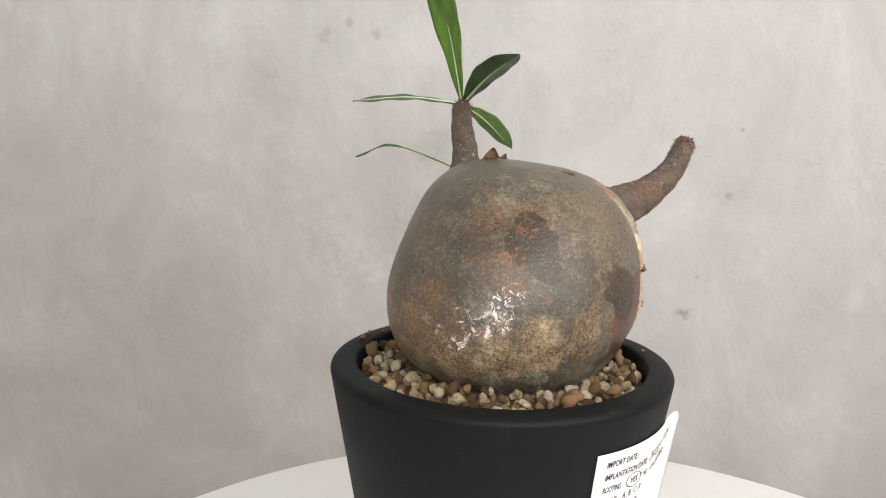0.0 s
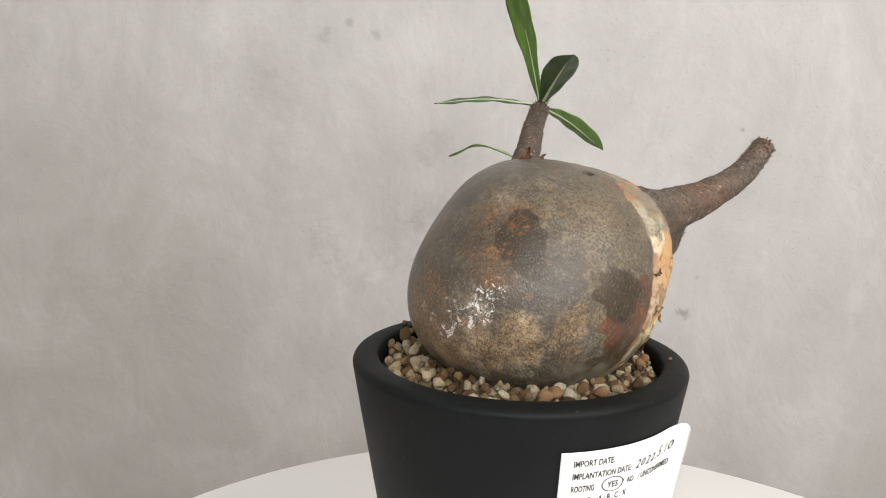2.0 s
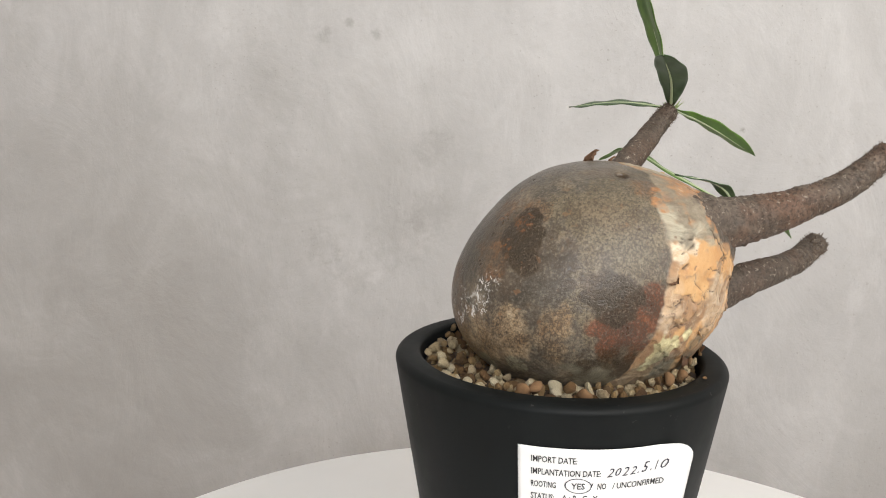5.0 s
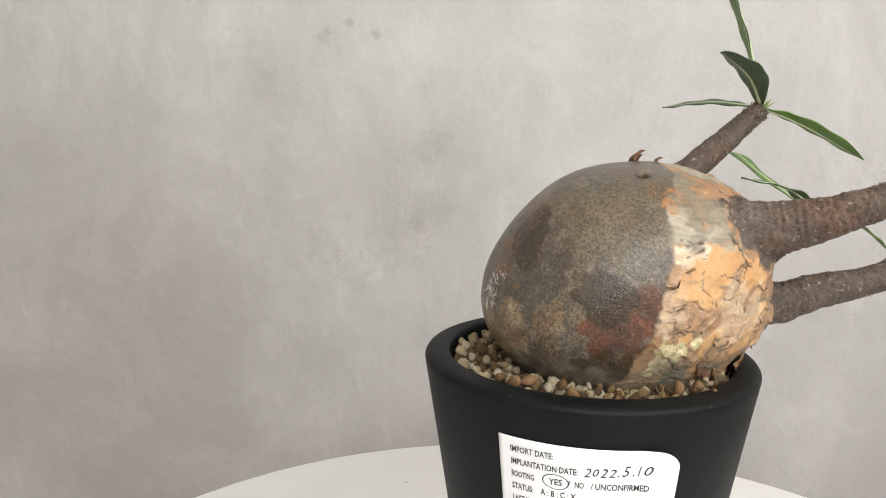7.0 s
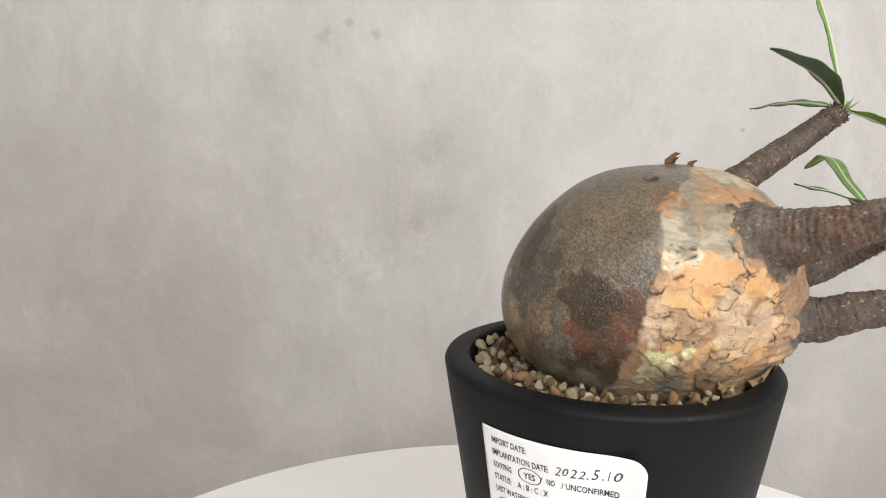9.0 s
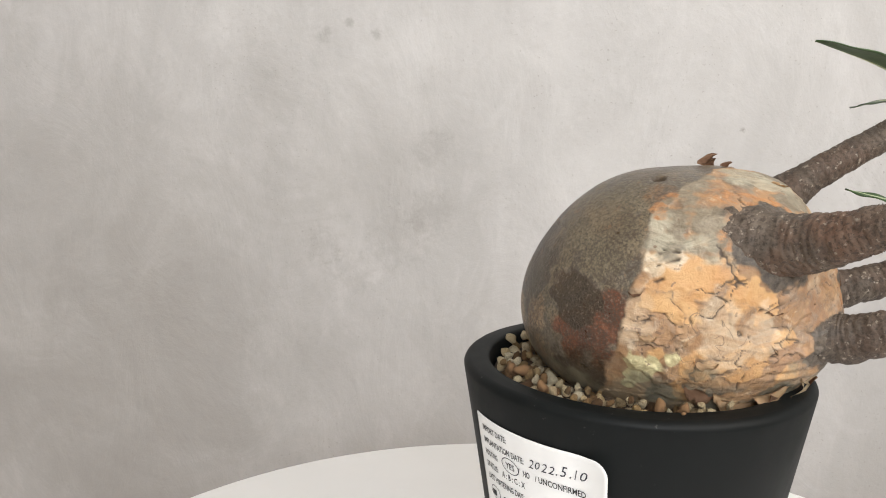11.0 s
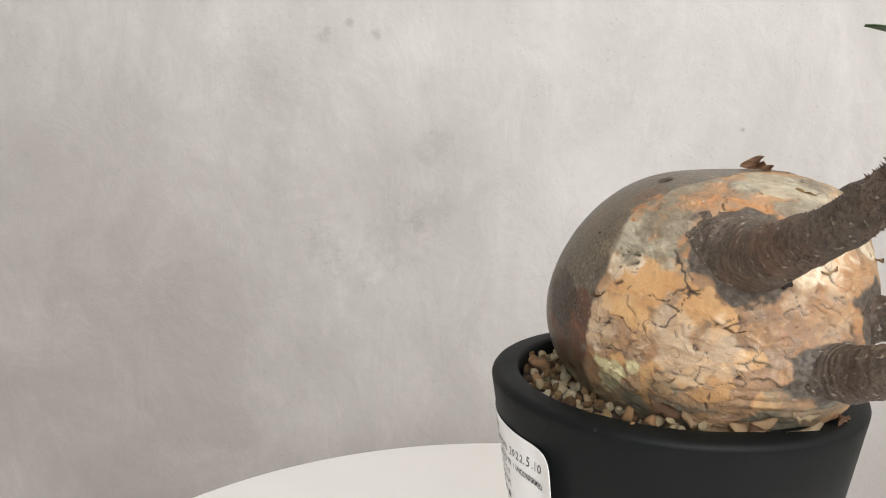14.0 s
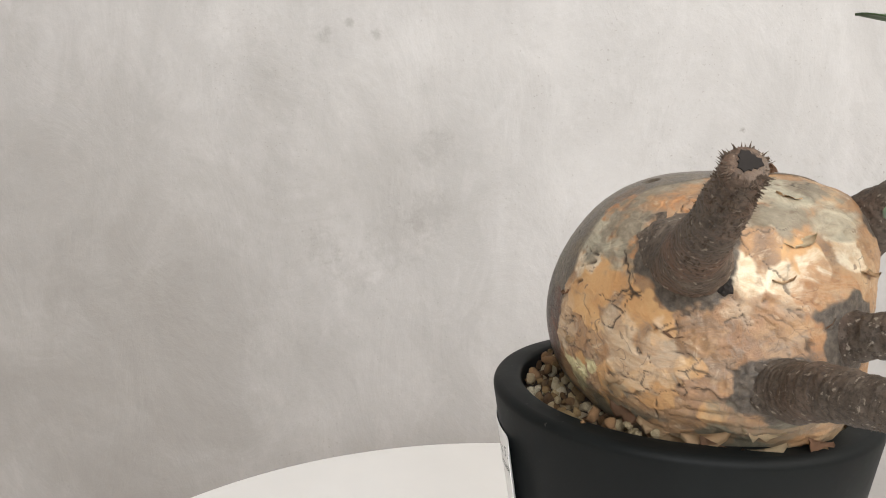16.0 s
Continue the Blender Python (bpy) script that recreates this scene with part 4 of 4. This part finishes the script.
def leaf(root, line, width, material, up, fold=0.25, curl=0.0, label=""):
    """A lance-shaped leaf along a line, folded a little on its midrib."""
    steps, half = 40, 5
    pts = curve_points(line, steps)
    up = Vector(up)
    verts, faces = [], []
    ribs = []
    for i, p in enumerate(pts):
        t = i / steps
        d = (pts[min(i + 1, steps)] - pts[max(i - 1, 0)]).normalized()
        side = d.cross(up).normalized()
        nor = side.cross(d).normalized()
        w = width * 0.5 * max(0.03, (math.sin(math.pi * min(1, t * 0.96 + 0.02)) ** 0.75) * (0.55 + 0.75 * t) / 1.05)
        if t > 0.9:
            w *= max(0.05, math.sqrt(max(0.0, 1 - ((t - 0.9) / 0.1) ** 2)))
        for k in range(-half, half + 1):
            s = k / half
            wave = 0.0003 * math.sin(t * 23 + s * 2) * abs(s)
            verts.append(p + side * s * w + nor * (fold * abs(s) * w - curl * s * s * w + wave))
        ribs.append(p - nor * 0.0001)
    cols = 2 * half + 1
    for i in range(steps):
        for k in range(cols - 1):
            faces.append((i * cols + k, i * cols + k + 1, (i + 1) * cols + k + 1, (i + 1) * cols + k))
    bm = bmesh.new()
    me = from_arrays("leaf", verts, faces)
    bm.from_mesh(me)
    bpy.data.meshes.remove(me)
    bmesh.ops.recalc_face_normals(bm, faces=bm.faces[:])
    bmesh.ops.solidify(bm, geom=bm.faces[:], thickness=0.00035)
    for f in bm.faces:
        f.smooth = True
    blade = part("leaf", bm, material, root, label)
    rr = [0.00078 * (1 - 0.75 * i / steps) for i in range(steps + 1)]
    me, _ = tube("midrib", ribs, rr, 8)
    part("midrib", me, "midrib", blade, "pale green midrib")


def bud(root, place, seed):
    """The growing point: a few tiny pale leaf bases."""
    rnd = random.Random(seed)
    bm = bmesh.new()
    for k in range(9):
        a = k * 2.4
        out = Vector((math.cos(a), math.sin(a), rnd.uniform(0.7, 1.8))).normalized()
        side = out.cross(Vector((0, 0, 1))).normalized()
        b = Vector(place) + Vector((math.cos(a), math.sin(a), 0)) * 0.0016
        long = rnd.uniform(0.003, 0.006)
        vs = [bm.verts.new(q) for q in (b - side * 0.0009, b + side * 0.0009, b + out * long, b + out.cross(side) * 0.0009)]
        for f in ((0, 1, 2), (1, 3, 2), (3, 0, 2), (0, 3, 1)):
            bm.faces.new([vs[i] for i in f])
    part("bud", bm, "bud", root, "pale green growing tip")


def leaves(root):
    r1 = (-0.0606, 0.1118, 0.2292)
    leaf(root, [r1, (-0.0650, 0.1065, 0.2559), (-0.0690, 0.1010, 0.2749), (-0.0730, 0.0925, 0.2990)], 0.0172, "leaf_light", (-0.47, -0.86, -0.22), 0.12, label="bright green upright leaf")
    leaf(root, [r1, (-0.0470, 0.0945, 0.2405), (-0.0307, 0.0692, 0.2490)], 0.0150, "leaf_dark", (-0.05, 0.38, 0.89), 0.45, 0.1, "dark green leaf with a curled tip")
    leaf(root, [r1, (-0.0850, 0.1030, 0.2318), (-0.1093, 0.0931, 0.2295)], 0.0110, "leaf_dark", (0.15, -0.22, 1.0), 0.15, 0.1, "dark green level leaf")
    leaf(root, [r1, (-0.0510, 0.1275, 0.2215), (-0.0402, 0.1501, 0.2077)], 0.0115, "leaf_light", (-0.1, 0.54, 0.9), 0.25, 0.0, "bright green drooping leaf")
    bud(root, r1, 3)
    r2 = (-0.0222, 0.1142, 0.1850)
    leaf(root, [r2, (-0.0660, 0.1200, 0.1990), (-0.0975, 0.1255, 0.2085), (-0.1172, 0.1241, 0.2023)], 0.0080, "leaf_light", (0.3, 0.1, 0.95), 0.12, 0.1, "green arching leaf")
    leaf(root, [r2, (-0.0215, 0.0985, 0.1965), (-0.0319, 0.0827, 0.2008)], 0.0085, "leaf_dark", (-0.2, -0.3, 0.9), 0.15, 0.1, "dark green narrow leaf")
    leaf(root, [r2, (-0.0160, 0.1270, 0.1830), (-0.0114, 0.1393, 0.1727)], 0.0085, "leaf_light", (0.2, 0.2, 0.95), 0.15, 0.0, "green short leaf")
    bud(root, r2, 5)


def surface(d, lift=0.0):
    d = np.array(d, float) / np.linalg.norm(d)
    return CEN + Vector(d * (body_radius(d[None])[0] + lift))


def scraps(root):
    """Dry bud husks and peeling flaps on the body."""
    rnd = random.Random(8)
    spots = [((-0.14, 0.17, 0.97), 0.0064, "husk", 1.3), ((-0.05, 0.32, 0.94), 0.0036, "husk", 1.2), ((-0.19, 0.20, 0.96), 0.0050, "husk", 1.0)]
    for d, size, mat, tall in spots:
        base, up = surface(d, -0.0004), Vector(d).normalized()
        side = up.cross(Vector((rnd.random(), rnd.random(), 0.1))).normalized()
        fwd = up.cross(side)
        bm = bmesh.new()
        grid = []
        for i in range(6):
            t = i / 5
            w = size * 0.55 * (1 - t) ** 0.7 + 0.0002
            grid.append([bm.verts.new(base + up * size * tall * 0.6 * t + side * w * s + fwd * (0.35 * size * s * s - 0.5 * size * t * t + 0.1 * size * rnd.random())) for s in (-1, -0.4, 0.4, 1)])
        for a, b in zip(grid, grid[1:]):
            for k in range(3):
                bm.faces.new((a[k], a[k + 1], b[k + 1], b[k]))
        bmesh.ops.solidify(bm, geom=bm.faces[:], thickness=0.0004)
        part("husk", bm, mat, root, "curled dry brown bud husk")
    flaps = [((0.70, 0.42, -0.60), 0.013), ((0.50, 0.66, -0.58), 0.015), ((0.20, 0.80, -0.58), 0.014), ((0.62, 0.60, -0.52), 0.011), ((0.38, 0.74, -0.54), 0.010), ((0.84, 0.20, -0.52), 0.009),
             ((0.55, 0.81, -0.12), 0.009), ((0.75, 0.62, -0.18), 0.008), ((0.30, 0.92, 0.15), 0.009), ((0.45, 0.82, 0.36), 0.008), ((0.30, 0.80, 0.52), 0.008),
             ((0.55, 0.55, -0.62), 0.010), ((0.35, 0.72, -0.60), 0.012), ((0.75, 0.35, -0.56), 0.008), ((0.62, 0.70, -0.25), 0.008), ((0.45, 0.80, -0.42), 0.010),
             ((0.10, 0.85, -0.52), 0.010), ((0.66, 0.72, 0.05), 0.006), ((0.93, 0.22, -0.30), 0.006), ((0.80, 0.55, 0.05), 0.007), ((0.98, -0.12, -0.15), 0.005),
             ((0.97, -0.20, 0.10), 0.004), ((-0.09, 0.92, 0.38), 0.009), ((0.15, 0.62, 0.75), 0.006)]
    for d, size in flaps:
        base, up = surface(d, -0.0003), Vector(d).normalized()
        along = Vector((0, 0, 1)).cross(up).normalized()
        along = (along + up.cross(along) * rnd.uniform(-0.5, 0.5)).normalized()
        down = up.cross(along)
        bm = bmesh.new()
        grid = []
        for i in range(9):
            s = i / 8 * 2 - 1
            deep = size * 0.42 * (1 - abs(s) ** 2.5) * rnd.uniform(0.75, 1.15) + 0.0003
            grid.append([])
            for k in range(4):
                t = k / 3
                q = base + along * s * size * 0.6 - down * deep * t
                q += up * (0.0019 * t * t * rnd.uniform(0.4, 1.3) - 0.0009 * s * s * (size / 0.01))
                grid[-1].append(bm.verts.new(q))
        for a, b in zip(grid, grid[1:]):
            for k in range(3):
                bm.faces.new((a[k], a[k + 1], b[k + 1], b[k]))
        bmesh.ops.solidify(bm, geom=bm.faces[:], thickness=0.00025)
        for f in bm.faces:
            f.smooth = True
        part("bark_flap", bm, rnd.choice(("flap", "flap", "husk", "pale_flap")), root, "lifting flap of peeled bark")


def plant():
    root = tagged(new("caudex_plant"), "fat-bodied caudex plant with thorny branches and few leaves", "potted plant")
    caudex(root)
    branches(root)
    leaves(root)
    scraps(root)
    return root


PLANT = plant()


# ---- the gravel ----
def pebble_mesh(seed):
    rnd = random.Random(seed)
    bm = bmesh.new()
    bmesh.ops.create_icosphere(bm, subdivisions=2, radius=0.5)
    off = Vector((seed * 3.1, 0, 0))
    sx, sy, sz = rnd.uniform(0.85, 1.2), rnd.uniform(0.75, 1.0), rnd.uniform(0.6, 0.85)
    cuts = [(Vector((rnd.gauss(0, 1), rnd.gauss(0, 1), rnd.gauss(0, 1))).normalized(), rnd.uniform(0.24, 0.40)) for _ in range(9)]
    for v in bm.verts:
        for nrm, dist in cuts:
            over = v.co.dot(nrm) - dist
            if over > 0:
                v.co -= nrm * over * 0.82
        v.co *= 1 + 0.26 * noise.noise(v.co * 2.6 + off) + 0.18 * noise.noise(v.co * 6.5 + off)
        v.co = Vector((v.co.x * sx, v.co.y * sy, v.co.z * sz))
    for f in bm.faces:
        f.smooth = True
    me = bpy.data.meshes.new("pebble")
    bm.to_mesh(me)
    bm.free()
    return me


def gravel():
    root = tagged(new("gravel"), "tan and brown pumice gravel topping in the pot", "gravel")
    bed = part("bed", lathe("bed", [(0.0505, 0.1170), (0.0518, 0.1285), (0.0500, 0.1300)], 64), "soil", root, "dark gritty soil")
    bed.location = POT
    kinds = [pebble_mesh(k) for k in range(24)]
    for me in kinds:
        me.materials.append(MAT["pebble"])
    rnd = random.Random(21)
    put, rest = [], []
    for layer, (z, tries, loose) in enumerate(((0.1300, 3000, 0.80), (0.1322, 3500, 0.86), (0.1345, 500, 1.0))):
        for _ in range(tries):
            a, r = rnd.random() * 2 * math.pi, 0.0505 * math.sqrt(rnd.random())
            size = rnd.choice((0.0030, 0.0036, 0.0042, 0.0046, 0.0052, 0.0060, 0.0072))
            if r + size * 0.4 > 0.0515:
                continue
            q = POT + Vector((r * math.cos(a), r * math.sin(a), z + rnd.uniform(-0.0008, 0.0008)))
            rel = q - CEN
            dirn = np.array(rel.normalized())[None]
            if rel.length - body_radius(dirn)[0] < size * 0.12 or rel.length - body_radius(dirn)[0] > 0.05:
                continue
            if all((q - o).length > (size + s) * 0.5 * loose for o, s in put if abs(o.z - q.z) < 0.004):
                put.append((q, size))
    put.sort(key=lambda e: -e[0].z)
    for k, (q, size) in enumerate(put):
        turn = Euler((rnd.random() * 6, rnd.random() * 6, rnd.random() * 6))
        m = Matrix.LocRotScale(q, turn, (size * 1.12,) * 3)
        if k < 300:
            ob = new("pebble", kinds[rnd.randrange(24)])
            ob.parent = root
            ob.matrix_basis = m
        else:
            rest.append((m, kinds[rnd.randrange(24)]))
    verts, faces = [], []
    for m, me in rest:
        k = len(verts)
        verts += [m @ v.co for v in me.vertices]
        faces += [tuple(k + i for i in p.vertices) for p in me.polygons]
    if verts:
        tagged(part("lower_gravel", smooth(from_arrays("lower_gravel", verts, faces)), "pebbles", root), kind="stuff")
    # larger lumps of brown clay in front, pale ones between
    clay = [pebble_mesh(k) for k in range(40, 45)]
    for me in clay:
        me.materials.append(MAT["clay"])
    for x, y, z, size, seed in ((-0.0010, -0.0180, 0.1345, 0.0085, 3), (-0.0020, -0.0222, 0.1342, 0.0066, 9), (0.0118, -0.0085, 0.1342, 0.0060, 14),
                                (0.0145, 0.0370, 0.1340, 0.0056, 17), (0.0150, 0.0295, 0.1338, 0.0058, 5)):
        ob = new("pebble", clay[seed % 5])
        ob.parent = root
        ob.matrix_basis = Matrix.LocRotScale((x, y, z), Euler((seed, seed * 2, 0)), (size,) * 3)
    for a, r, size, seed in ((171.0, 0.0562, 0.0034, 1), (163.0, 0.0575, 0.0026, 2), (158.0, 0.0550, 0.0022, 3), (20.0, 0.0560, 0.0018, 4)):
        ob = new("pebble", clay[seed % 5])
        ob.parent = root
        q = POT + Vector((r * math.cos(radians(a)), r * math.sin(radians(a)), 0.1352 + size * 0.28))
        ob.matrix_basis = Matrix.LocRotScale(q, Euler((0.1 * seed, 0.2, seed)), (size,) * 3)
    return root


GRAVEL = gravel()


# ---- what moves ----
def motions():
    rows = [(t, pose(dx, 0, dz, 0, 0, a)) for t, a, dx, dz in TURN]
    walk(DISC, [(t, pose(0, 0, 0.05) @ m) for t, m in rows])
    walk(POT_OB, [(t, m @ Matrix.Translation(POT)) for t, m in rows])
    walk(PLANT, rows)
    walk(GRAVEL, rows)


motions()
